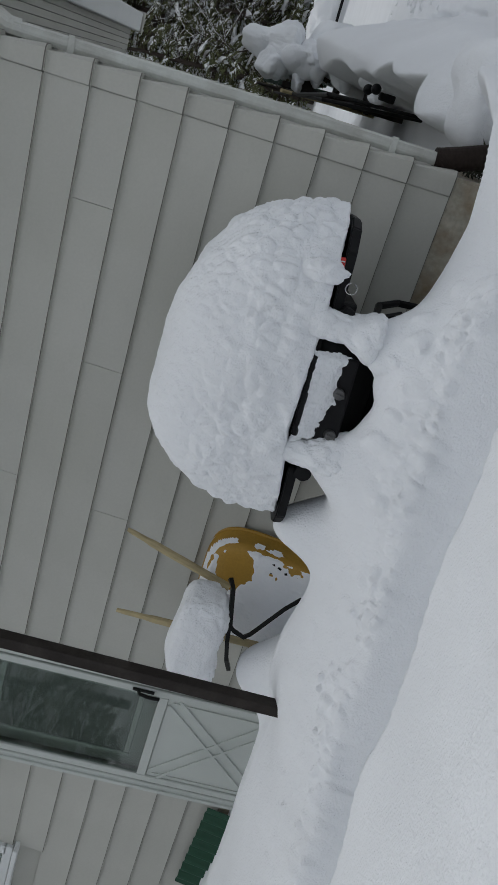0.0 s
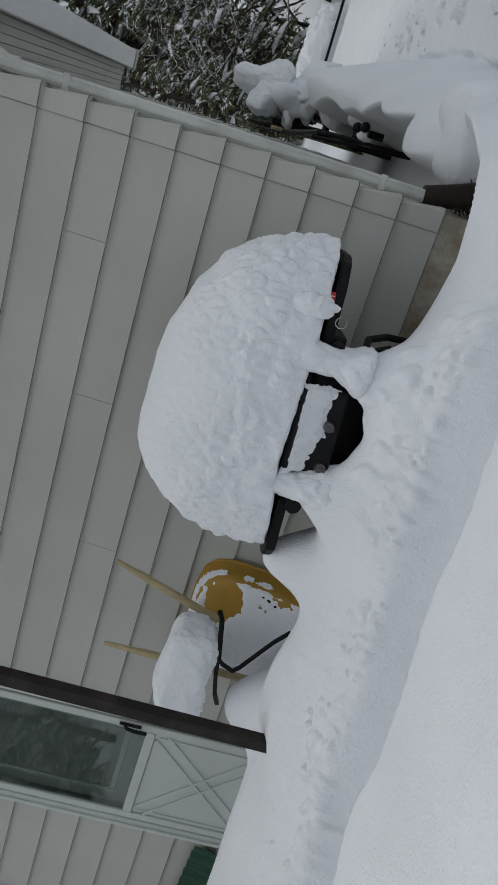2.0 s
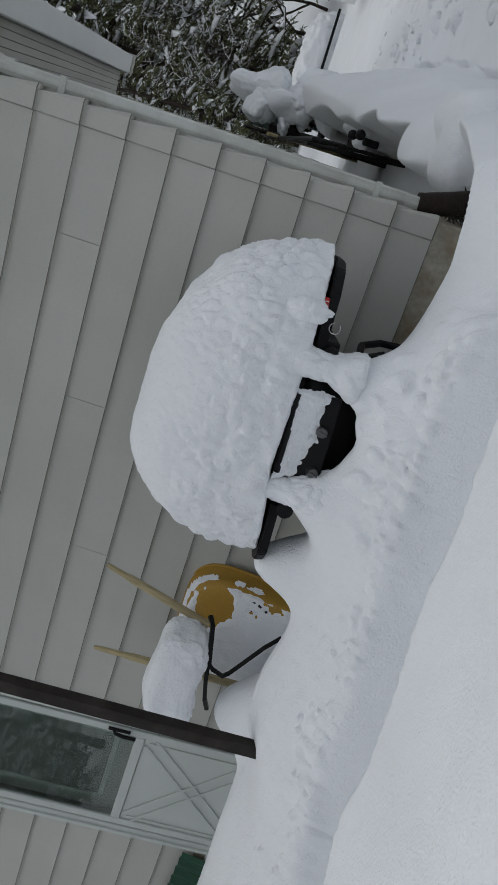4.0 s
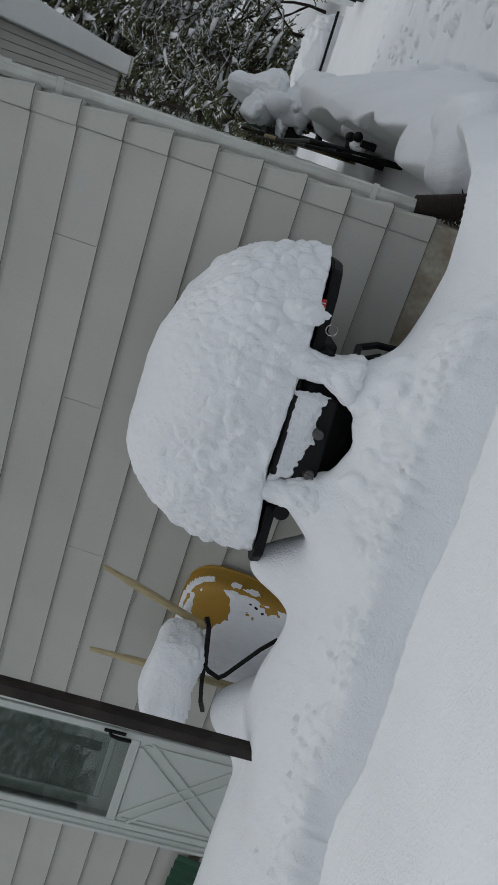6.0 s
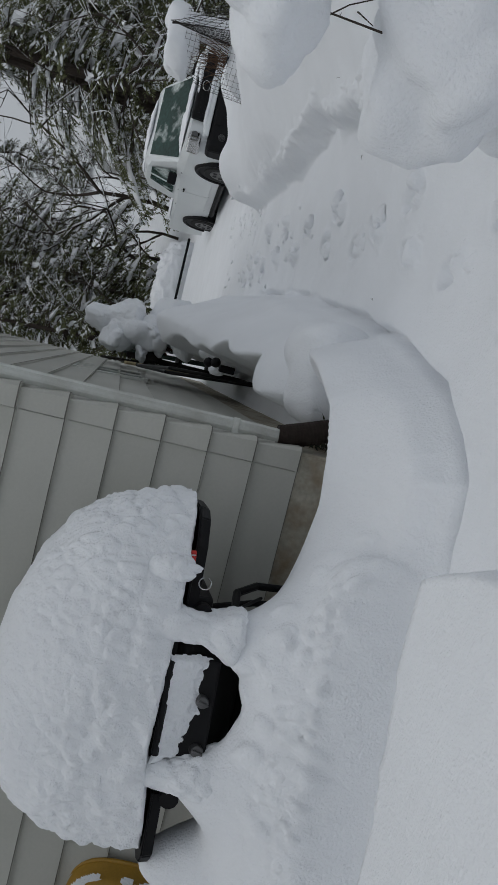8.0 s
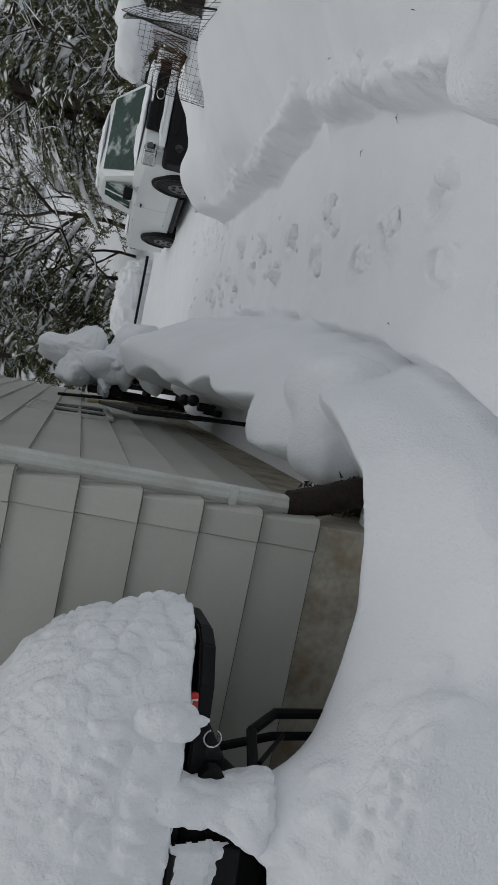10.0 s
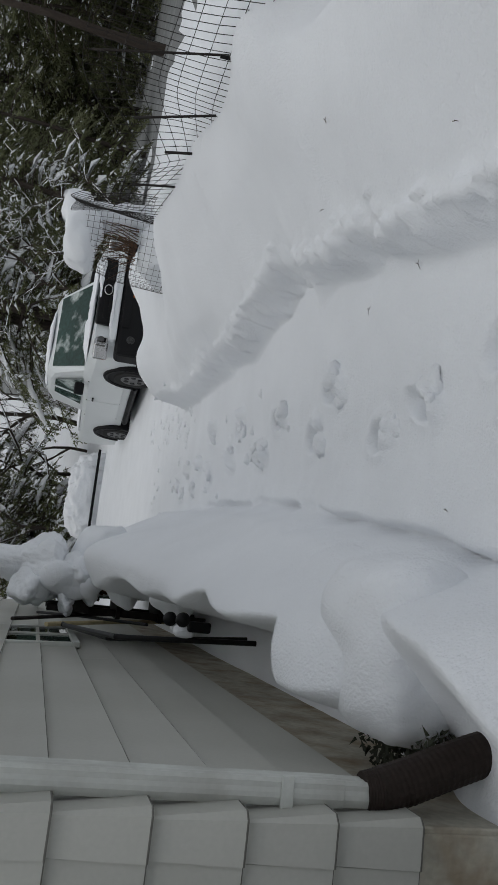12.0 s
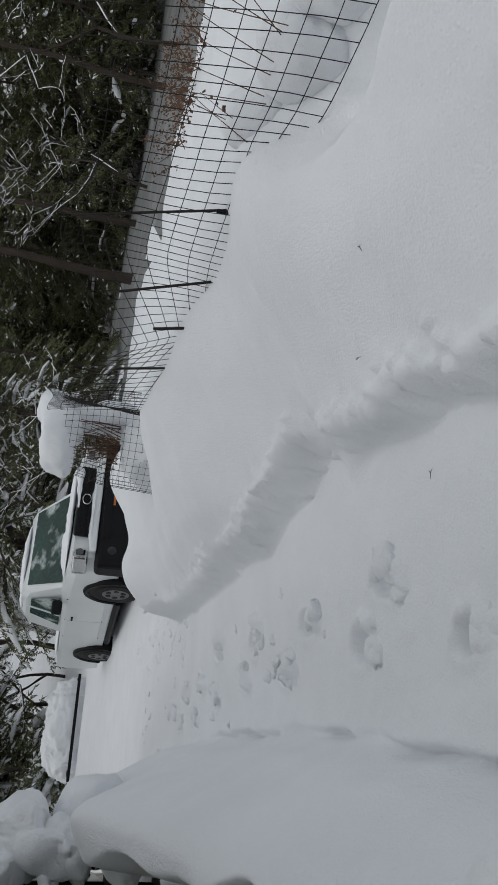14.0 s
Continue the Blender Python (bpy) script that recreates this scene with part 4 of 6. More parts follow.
# ---- wheelbarrow ----
def wheelbarrow():
    w = empty("wheelbarrow", (-2.29, -0.3, 0.09))
    tagged(w, "yellow steel wheelbarrow stood on its nose against the wall", "wheelbarrow")
    # local: x across, z up the tray, y towards the wall
    tip = 13
    T = pose(0, 0, 0, -tip, 0, 0)
    near = lambda p: Vector(p) - Vector((-2.29, -0.3, 0.09))
    bm = bmesh.new()
    rows = []
    n = 48
    for y, k in ((0.1, 1.06), (0.09, 1.05), (0.07, 1.01), (0.02, 0.975), (-0.01, 0.94), (-0.018, 0.86), (-0.02, 0.6)):
        row = []
        for i in range(n):
            a = math.tau * i / n
            c, s = math.cos(a), math.sin(a)
            row.append(bm.verts.new(T @ Vector((math.copysign(abs(c) ** 0.5, c) * 0.315 * k, y, 0.5 + math.copysign(abs(s) ** 0.5, s) * 0.4 * k))))
        rows.append(row)
    for u, v in zip(rows, rows[1:]):
        for i in range(n):
            bm.faces.new((u[i], u[(i + 1) % n], v[(i + 1) % n], v[i]))
    bm.faces.new(rows[-1])
    tray = part("tray", bm, YELLOW, w, "yellow painted steel tray, frosted", smooth=True)
    rim = [T @ Vector((math.copysign(abs(math.cos(a)) ** 0.5, math.cos(a)) * 0.335, 0.1, 0.5 + math.copysign(abs(math.sin(a)) ** 0.5, math.sin(a)) * 0.425)) for a in np.linspace(0, math.tau, 61)]
    part("rim", tube(rim, 0.01, 8, cap=False), YELLOW, tray)
    for a, b in (((-2.19, -0.26, 0.82), (-2.04, -0.2, 1.4)), ((-2.46, -0.32, 0.5), (-2.545, -0.2, 1.35))):
        bm = bmesh.new()
        p, q = near(a), near(b)
        pts = [p.lerp(q, t) for t in (0, 0.55, 0.76, 0.82, 0.95, 1.0)]
        add_tube(bm, pts, 0.021, 8, taper=[1, 1, 0.95, 0.72, 0.66, 0.5])
        part("handle", bm, WOOD, w, "weathered wooden handle")
    for bend in (((-2.07, -0.36, 0.84), (-2.09, -0.4, 0.82), (-2.31, -0.41, 0.775), (-2.335, -0.41, 0.75), (-2.36, -0.41, 0.69), (-2.34, -0.4, 0.66), (-2.16, -0.37, 0.53), (-2.1, -0.34, 0.46)), ((-2.3, -0.415, 0.78), (-2.4, -0.42, 0.765), (-2.53, -0.4, 0.735), (-2.62, -0.36, 0.7))):
        bm = bmesh.new()
        add_tube(bm, [near(p) for p in bend], 0.015, 4)
        part("leg", bm, BLACK_METAL, w, "bent flat-steel leg")
    bm = tube([T @ Vector((-0.06, -0.06, 0.02)), T @ Vector((0.06, -0.06, 0.02))], 0.16, 24)
    part("wheel", bm, RUBBER, w)
    for k, (x, z, l) in enumerate(((0.21, 0.55, 0.02), (0.235, 0.545, 0.012), (0.255, 0.55, 0.026), (0.215, 0.515, 0.018), (0.25, 0.51, 0.02), (0.23, 0.475, 0.024))):
        part("mark", box((0.012, 0.003, l), T @ Vector((x, -0.022, z)), (-tip, 30 * math.sin(k * 2.1), 0)), BLACK, tray, "dark worn marking")
    bare = lambda x, z: math.exp(-(((x - 0.16) / 0.13) ** 2 + ((z - 0.74) / 0.1) ** 2) ** 2)
    edge = lambda x, z: ((abs(x) / 0.318) ** 4 + (abs(z - 0.5) / 0.404) ** 4) ** 0.25
    frost_sheet("frost", tray, T, (-0.34, 0.34), (0.06, 0.94), lambda x, z: -0.018 + 0.35 * max(0.0, edge(x, z) - 0.88), lambda x, z: 0.95 + 0.3 * (0.6 - z) - 0.7 * max(0.0, x - 0.1) / 0.2 * (z < 0.62) - 2.1 * bare(x, z) - (4.0 if edge(x, z) > 0.99 else 0.0), 0.012, 7.0)


def slumped(q):
    """A block sagging to one end."""
    return Vector((q.x, q.y, q.z + 0.3 * min(q.x + 0.2, 0.0)))


wheelbarrow()
snow_lump("snow_block", (-2.4, -0.43, 0.925), (0.27, 0.15, 0.135), "block of snow resting on the wheelbarrow legs", SNOW_CAP, 8.0, 4.0, 0.02, 0.012, 0.9, (110, 60), slumped)


# ---- things along the side wall ----
def side_wall_things():
    m = empty("push_mower", (0.2, 1.95, 0.1))
    tagged(m, "black tubular mower handle leaning on the side wall, snowed in", "lawn mower")
    for low, bend in (((0.03, 0.05, 0.15), (0.0, 0.05, 0.8)), ((0.02, 0.4, 0.1), (-0.04, 0.42, 0.8))):
        foot, knee, end = Vector(low), Vector(bend), Vector((-0.06, 1.32, 0.995))
        pts = [foot, foot.lerp(knee, 0.55), foot.lerp(knee, 0.93), knee + Vector((0, 0.025, 0.012)), knee.lerp(end, 0.1), knee.lerp(end, 0.6), end]
        part("handle_tube", tube(pts, 0.013, 10), BLACK_METAL, m)
    part("cross_tube", tube([(-0.06, 1.3, 0.99), (-0.055, 1.36, 1.0), (-0.06, 1.33, 1.0)], 0.013, 8), BLACK_METAL, m)
    part("bracket", box((0.05, 0.05, 0.11), (0.08, 0.03, 0.44), (8, 0, 0), bevel=0.01, segs=2), BLACK, m)
    for (x, y, z) in ((0.11, -0.03, 0.53), (0.1, 0.14, 0.56)):
        bm = bmesh.new()
        bmesh.ops.create_uvsphere(bm, u_segments=20, v_segments=14, radius=0.034, matrix=pose(x, y, z))
        part("knob", bm, BLACK, m, "round black knob", smooth=True)
    for (x, y, z, r) in ((0.055, 0.06, 0.5, 0.04), (0.06, 0.17, 0.5, 0.035)):
        bm = bmesh.new()
        bmesh.ops.create_uvsphere(bm, u_segments=20, v_segments=14, radius=r, matrix=pose(x, y, z) @ Matrix.Diagonal((0.9, 1, 1.4, 1)))
        part("knob_snow", bm, SNOW_CAP, m, "snow clinging to the knobs", smooth=True)

    rails = empty("leaning_rods", (0.14, 2.2, 0.62))
    tagged(rails, "dark wooden and metal rods leaning along the side wall", "rods")
    for (p, q, r, mt) in (((0.02, 3.0, -0.3), (0.0, 1.2, 0.78), 0.012, BROWN_POST), ((0.02, 2.1, -0.32), (0.0, 1.0, 0.58), 0.014, WOOD), ((0.06, 0.9, 0.0), (-0.03, 2.6, 0.62), 0.01, BLACK_METAL)):
        part("rod", tube([p, tuple((u + v) / 2 + 0.006 for u, v in zip(p, q)), q], r, 8), mt, rails)

    f = empty("storm_sash", (0.02, 2.75, 1.0))
    f.matrix_basis = pose(0.03, 3.3, 1.0, 0, -3, 0)
    tagged(f, "grey framed storm sash leaning flat on the side wall", "window sash")
    for z in (0.0, 0.62):
        part("sash_rail", box((0.03, 1.25, 0.045), (0, 0.6, z), bevel=0.004), SPOUT, f)
    for y in (0.0, 0.6, 1.2):
        part("sash_stile", box((0.028, 0.045, 0.575), (0, y, 0.31), bevel=0.004), SPOUT, f)
    for y in (0.3, 0.9):
        part("pane", box((0.006, 0.553, 0.573), (0, y, 0.31)), TRUCK_GLASS, f)

    b = empty("garden_bench", (0.25, 6.6, 0.1))
    tagged(b, "dark green metal garden bench beyond the side wall", "bench")
    for z in (0.95, 1.08, 1.22):
        part("slat", box((0.04, 1.7, 0.08), (-0.04, 0.0, z), bevel=0.004), GREEN_DARK, b)
    for y in (-0.75, 0.75):
        part("leg", box((0.05, 0.05, 1.35), (0.0, y, 0.62), (0, -3, 0), bevel=0.005), GREEN_DARK, b)
    for x in (0.1, 0.22, 0.34):
        part("slat", box((0.09, 1.7, 0.03), (x, 0, 0.62), bevel=0.004), GREEN_DARK, b)

    global wood_rack
    rk = wood_rack = empty("wood_rack", (0.3, 4.15, 0.05))
    tagged(rk, "dark wooden rack buried under a peaked snow load", "rack")
    for (x, y) in ((-0.1, -0.1), (0.12, -0.12), (-0.1, 0.35), (0.15, 0.35)):
        part("post", box((0.05, 0.05, 1.15), (x, y, 0.57), bevel=0.004), BROWN_POST, rk)
    for z in (0.35, 0.65, 0.95):
        part("shelf", box((0.32, 0.55, 0.03), (0.02, 0.12, z), bevel=0.003), BROWN_POST, rk)
    for k in range(7):
        part("stick", tube([(random.uniform(-0.1, 0.15), -0.15 + 0.08 * k, random.uniform(0.7, 0.8)), (random.uniform(-0.1, 0.15), -0.1 + 0.08 * k, random.uniform(0.95, 1.15))], 0.012, 6), RUST, rk)


side_wall_things()


def cone(q):
    k = 1.0 - 0.62 * max(q.z, 0.0)
    return Vector((q.x * k, q.y * k, q.z))


load = snow_lump("snow_load", (0.18, 0.0, 1.16), (0.22, 0.4, 0.46), "", SNOW_CAP, 24.0, 1.9, 0.09, 0.012, 0.35, (120, 80), cone)
load.parent = wood_rack
for k, (x, y, z, sx, sy, sz) in enumerate(((0.02, -0.22, 1.28, 0.1, 0.16, 0.1), (0.16, -0.36, 0.98, 0.1, 0.14, 0.13), (-0.06, -0.3, 1.02, 0.08, 0.12, 0.07))):
    clump = snow_lump("snow_clump", (x, y, z), (sx, sy, sz), "", SNOW_CAP, 27.0 + k, 1.9, 0.16, 0.012, 0.7, (56, 36))
    clump.parent = wood_rack
for (x, y, z, sx, sz, a) in ((0.05, -0.3, 1.12, 0.1, 0.08, 6), (0.02, -0.2, 0.95, 0.3, 0.16, 3)):
    part("timber", box((sx, 0.4, sz), (x, y + 0.16, z), (4, a, 6), bevel=0.004), BROWN_POST, wood_rack, "dark timber showing through the snow")


def leaning(q):
    """Snow draped towards the wall, drawn out to a blunt tip."""
    k = 1.0 - 0.45 * max(-q.x, 0.0)
    return Vector((q.x, q.y * k, q.z * k - 0.35 * q.x * q.x))


for k, (x, y, z, a, b, c) in enumerate(((0.44, 3.5, 0.76, 0.17, 0.24, 0.16), (0.36, 3.85, 0.93, 0.16, 0.17, 0.11), (0.56, 4.3, 0.86, 0.26, 0.3, 0.2), (0.36, 2.75, 0.52, 0.1, 0.2, 0.14))):
    snow_lump("snow_hummock", (x, y, z), (a, b, c), "rounded snow hummock draped over buried things by the wall", SNOW, 31.0 + k, 2.2, 0.07, 0.004, 0.9, (72, 44), leaning)


def snowy_shrub(at, size, seed, label):
    """A low evergreen shrub: dark twigs under a heavy dome of snow."""
    rnd = random.Random(seed)
    s = empty("shrub", at)
    tagged(s, label, "shrub")
    bm = bmesh.new()
    for k in range(14):
        a = rnd.uniform(0, math.tau)
        r = rnd.uniform(0.2, 0.5)
        e = Vector((math.cos(a) * size[0] * r, math.sin(a) * size[1] * r, size[2] * rnd.uniform(0.1, 0.4)))
        add_tube(bm, [(0, 0, -0.1), e * 0.5 + Vector((0, 0, 0.05)), e], 0.007, 5, taper=[1, 0.7, 0.3])
    part("twigs", bm, BARK, s)
    bm = bmesh.new()
    for k in range(1500):
        a = rnd.uniform(0, math.tau)
        r = math.sqrt(rnd.uniform(0.1, 0.7))
        c = Vector((math.cos(a) * size[0] * 0.5 * r - 0.15, math.sin(a) * size[1] * r, size[2] * rnd.uniform(-0.2, 0.4)))
        d = Vector((rnd.gauss(0, 1), rnd.gauss(0, 1), rnd.gauss(-0.3, 0.6))).normalized() * rnd.uniform(0.02, 0.045)
        w = d.orthogonal().normalized() * 0.006
        bm.faces.new([bm.verts.new(c - w), bm.verts.new(c + d), bm.verts.new(c + w)])
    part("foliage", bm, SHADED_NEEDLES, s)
    return s


def bowed(q):
    """Bulging over, narrower at the foot."""
    k = 1.0 + 0.12 * min(q.z, 0.0)
    return Vector((q.x * k, q.y * k, q.z))


shrub = snowy_shrub((0.26, 0.42, 0.12), (0.22, 0.3, 0.42), 5, "low evergreen shrub bowed under heavy snow by the downspout")
for k, (x, y, z, a, b, c) in enumerate(((0.11, 0.03, 0.09, 0.26, 0.23, 0.25),)):
    cap = snow_lump("snow_load", (x, y, z), (a, b, c), "", SNOW, 40.0 + k, 3.4, 0.03, 0.006, 0.75, (150, 90), bowed)
    cap.parent = shrub


def right_shrub():
    """A shrub beside the path, its branches loaded with round snow pillows."""
    s = empty("shrub", (1.1, -1.52, 0.15))
    tagged(s, "bare-twigged shrub beside the path loaded with snow pillows", "shrub")
    bm = bmesh.new()
    for e in ((0.0, -0.05, 0.95), (0.1, 0.2, 0.6), (0.2, -0.2, 0.85), (-0.1, -0.15, 0.45)):
        add_tube(bm, [(0, 0, -0.2), (e[0] * 0.4, e[1] * 0.4, e[2] * 0.55), e], 0.005, 6, taper=[1, 0.7, 0.35])
    part("framework", bm, BARK, s)
    for p, q in (((0.0, 0.05, 0.86), (0.1, -0.02, 0.68)), ((0.08, 0.0, 0.9), (0.2, -0.1, 0.72)), ((0.12, -0.03, 0.82), (0.16, -0.02, 0.74)), ((0.05, 0.02, 0.76), (0.04, 0.05, 0.7))):
        mid = tuple((a + b) / 2 + 0.012 for a, b in zip(p, q))
        part("twig", tube([p, mid, q], 0.0022, 5, taper=[1, 0.8, 0.5]), BARK, s)
    for k, (x, y, z, a, b, c) in enumerate(((0.02, 0.0, 0.5, 0.22, 0.26, 0.2), (-0.02, -0.08, 0.98, 0.15, 0.16, 0.12), (0.3, -0.2, 0.62, 0.25, 0.25, 0.22), (0.25, 0.25, 0.2, 0.25, 0.25, 0.16))):
        lump = snow_lump("snow_pillow", (x, y, z), (a, b, c), "", SNOW, 50.0 + k, 2.1, 0.1, 0.006, 0.8, (64, 40))
        lump.parent = s


right_shrub()


# ---- wire fence and cage ----
def wire_fence():
    f = empty("wire_fence", (2.77, 0, 0))
    tagged(f, "rusty welded-wire garden fence on thin posts in snow", "fence")
    for (y, y2, z0, z1, r) in ((1.3, 1.6, 0.6, 1.43, 0.006), (1.76, 2.06, 0.6, 1.18, 0.007), (2.18, 2.32, 0.6, 0.98, 0.008), (2.59, 2.77, 0.6, 1.11, 0.007)):
        part("post", tube([(0.01, y, z0), (0.01, y2, z1)], r, 6), WIRE if y != 1.3 else BROWN_POST, f)
    part("stake", tube([(-0.01, 1.38, 0.88), (-0.01, 1.37, 0.7)], 0.01, 6), BLACK, f)

    def place(y, t):
        """Bottom to top of the mesh at y, with its sag and kinks."""
        low = 0.66 + 0.03 * math.sin(y * 2.0) - 0.06 * max(0.0, min(1.0, (0.9 - y) / 0.4))
        top = 1.45 - 0.36 * max(0.0, 1 - abs(y - 2.35) / 0.7) ** 1.5 + 0.02 * math.sin(y * 5)
        bulge = 0.05 * math.sin(y * 3.1 + t * 3) + 0.12 * math.exp(-((y - 0.75) / 0.22) ** 2) * (1 - t) ** 2 * -1.0
        bend = 0.25 * max(0.0, y - 2.7) ** 1.6
        return Vector((bulge + bend, y + 0.12 * t, low + (top - low) * t))
    bm = bmesh.new()
    ys = np.arange(-1.2, 4.2, 0.056)
    for y in ys:
        add_tube(bm, [place(y, t) for t in (0, 0.17, 0.34, 0.5, 0.67, 0.84, 1)], 0.0016, 4, cap=False)
    for k in range(10):
        add_tube(bm, [place(y, k / 9) for y in ys], 0.0018, 4, cap=False)
    part("wire_mesh", bm, WIRE, f, "dark welded wire mesh")
    bm = bmesh.new()
    rnd = random.Random(3)
    for k in range(12):
        y = rnd.uniform(0.2, 1.2)
        p = Vector((rnd.uniform(-0.05, 0.1), y, 0.85))
        q = p + Vector((rnd.uniform(-0.12, 0.12), rnd.uniform(-0.15, 0.15), rnd.uniform(0.15, 0.5)))
        add_tube(bm, [p, p.lerp(q, 0.5) + Vector((0.02, 0.02, 0)), q], 0.0018, 4, taper=[1, 0.8, 0.4])
        for j in range(3):
            c = p.lerp(q, rnd.uniform(0.4, 1))
            d = Vector((rnd.gauss(0, 1), rnd.gauss(0, 1), rnd.gauss(0, 1))).normalized() * 0.02
            w = d.orthogonal().normalized() * 0.008
            bm.faces.new([bm.verts.new(c), bm.verts.new(c + d * 0.5 + w), bm.verts.new(c + d), bm.verts.new(c + d * 0.5 - w)])
    part("dry_vine", bm, RUST, f, "dry brown vine caught in the wire")


wire_fence()
for k, (x, y, z, a, b, c) in enumerate(((2.95, 1.04, 0.72, 0.12, 0.15, 0.19), (2.97, 0.74, 0.68, 0.15, 0.17, 0.2), (3.0, 0.42, 0.7, 0.16, 0.2, 0.22), (2.82, 0.9, 0.6, 0.09, 0.1, 0.13))):
    snow_lump("snow_clod", (x, y, z), (a, b, c), "lumpy heap of snow at the foot of the wire fence", SNOW_CAP, 60.0 + k, 2.2, 0.07, 0.008, 0.8, (80, 50))


def wire_cage():
    c = empty("wire_cage", (3.28, 4.75, 0.5))
    tagged(c, "round wire plant cage with snow and dead stems inside", "plant cage")
    bm = bmesh.new()
    R, H = 0.4, 0.88
    lean = lambda z: Vector((0.05 * z, 0.1 * z, 0))
    girth = lambda z: R * (1.0 - 0.3 * (z / H) ** 3 + 0.012 * math.sin(z * 17))
    for k in range(40):
        a = math.tau * k / 40
        add_tube(bm, [Vector((girth(z) * math.cos(a), girth(z) * math.sin(a), z)) + lean(z) for z in (0, 0.25, 0.5, 0.7, 0.85, H)], 0.0014, 4, cap=False)
    for k in range(19):
        z = H * k / 18
        add_tube(bm, [Vector((girth(z) * math.cos(a), girth(z) * math.sin(a), z)) + lean(z) for a in np.linspace(0, math.tau, 29)], 0.0016, 4, cap=False)
    part("mesh", bm, WIRE, c, "dark wire mesh")
    bm = bmesh.new()
    rnd = random.Random(8)
    for k in range(46):
        a, r = rnd.uniform(0, math.tau), rnd.uniform(0, 0.2)
        p = Vector((r * math.cos(a) - 0.08, r * math.sin(a), 0.4))
        q = p + Vector((rnd.uniform(-0.12, 0.12), rnd.uniform(-0.12, 0.12), rnd.uniform(0.15, 0.4)))
        add_tube(bm, [p, p.lerp(q, 0.5) + Vector((0.02, 0, 0)), q], 0.004, 4, taper=[1, 0.8, 0.5])
    tagged(part("dead_brush", bm, RUST, c, "brown dead stems"), kind="stuff")
    for k, (x, y, z, sx, sy, sz) in enumerate(((-0.1, 0.02, 0.84, 0.24, 0.24, 0.17), (0.1, 0.05, 0.87, 0.23, 0.22, 0.17), (-0.08, -0.02, 0.12, 0.27, 0.3, 0.26), (0.2, 0.12, 0.42, 0.13, 0.17, 0.45))):
        lump = snow_lump("snow_load", (x, y, z), (sx, sy, sz), "", SNOW, 70.0 + k, 2.2, 0.07, 0.006, 0.7, (80, 48))
        lump.parent = c


wire_cage()


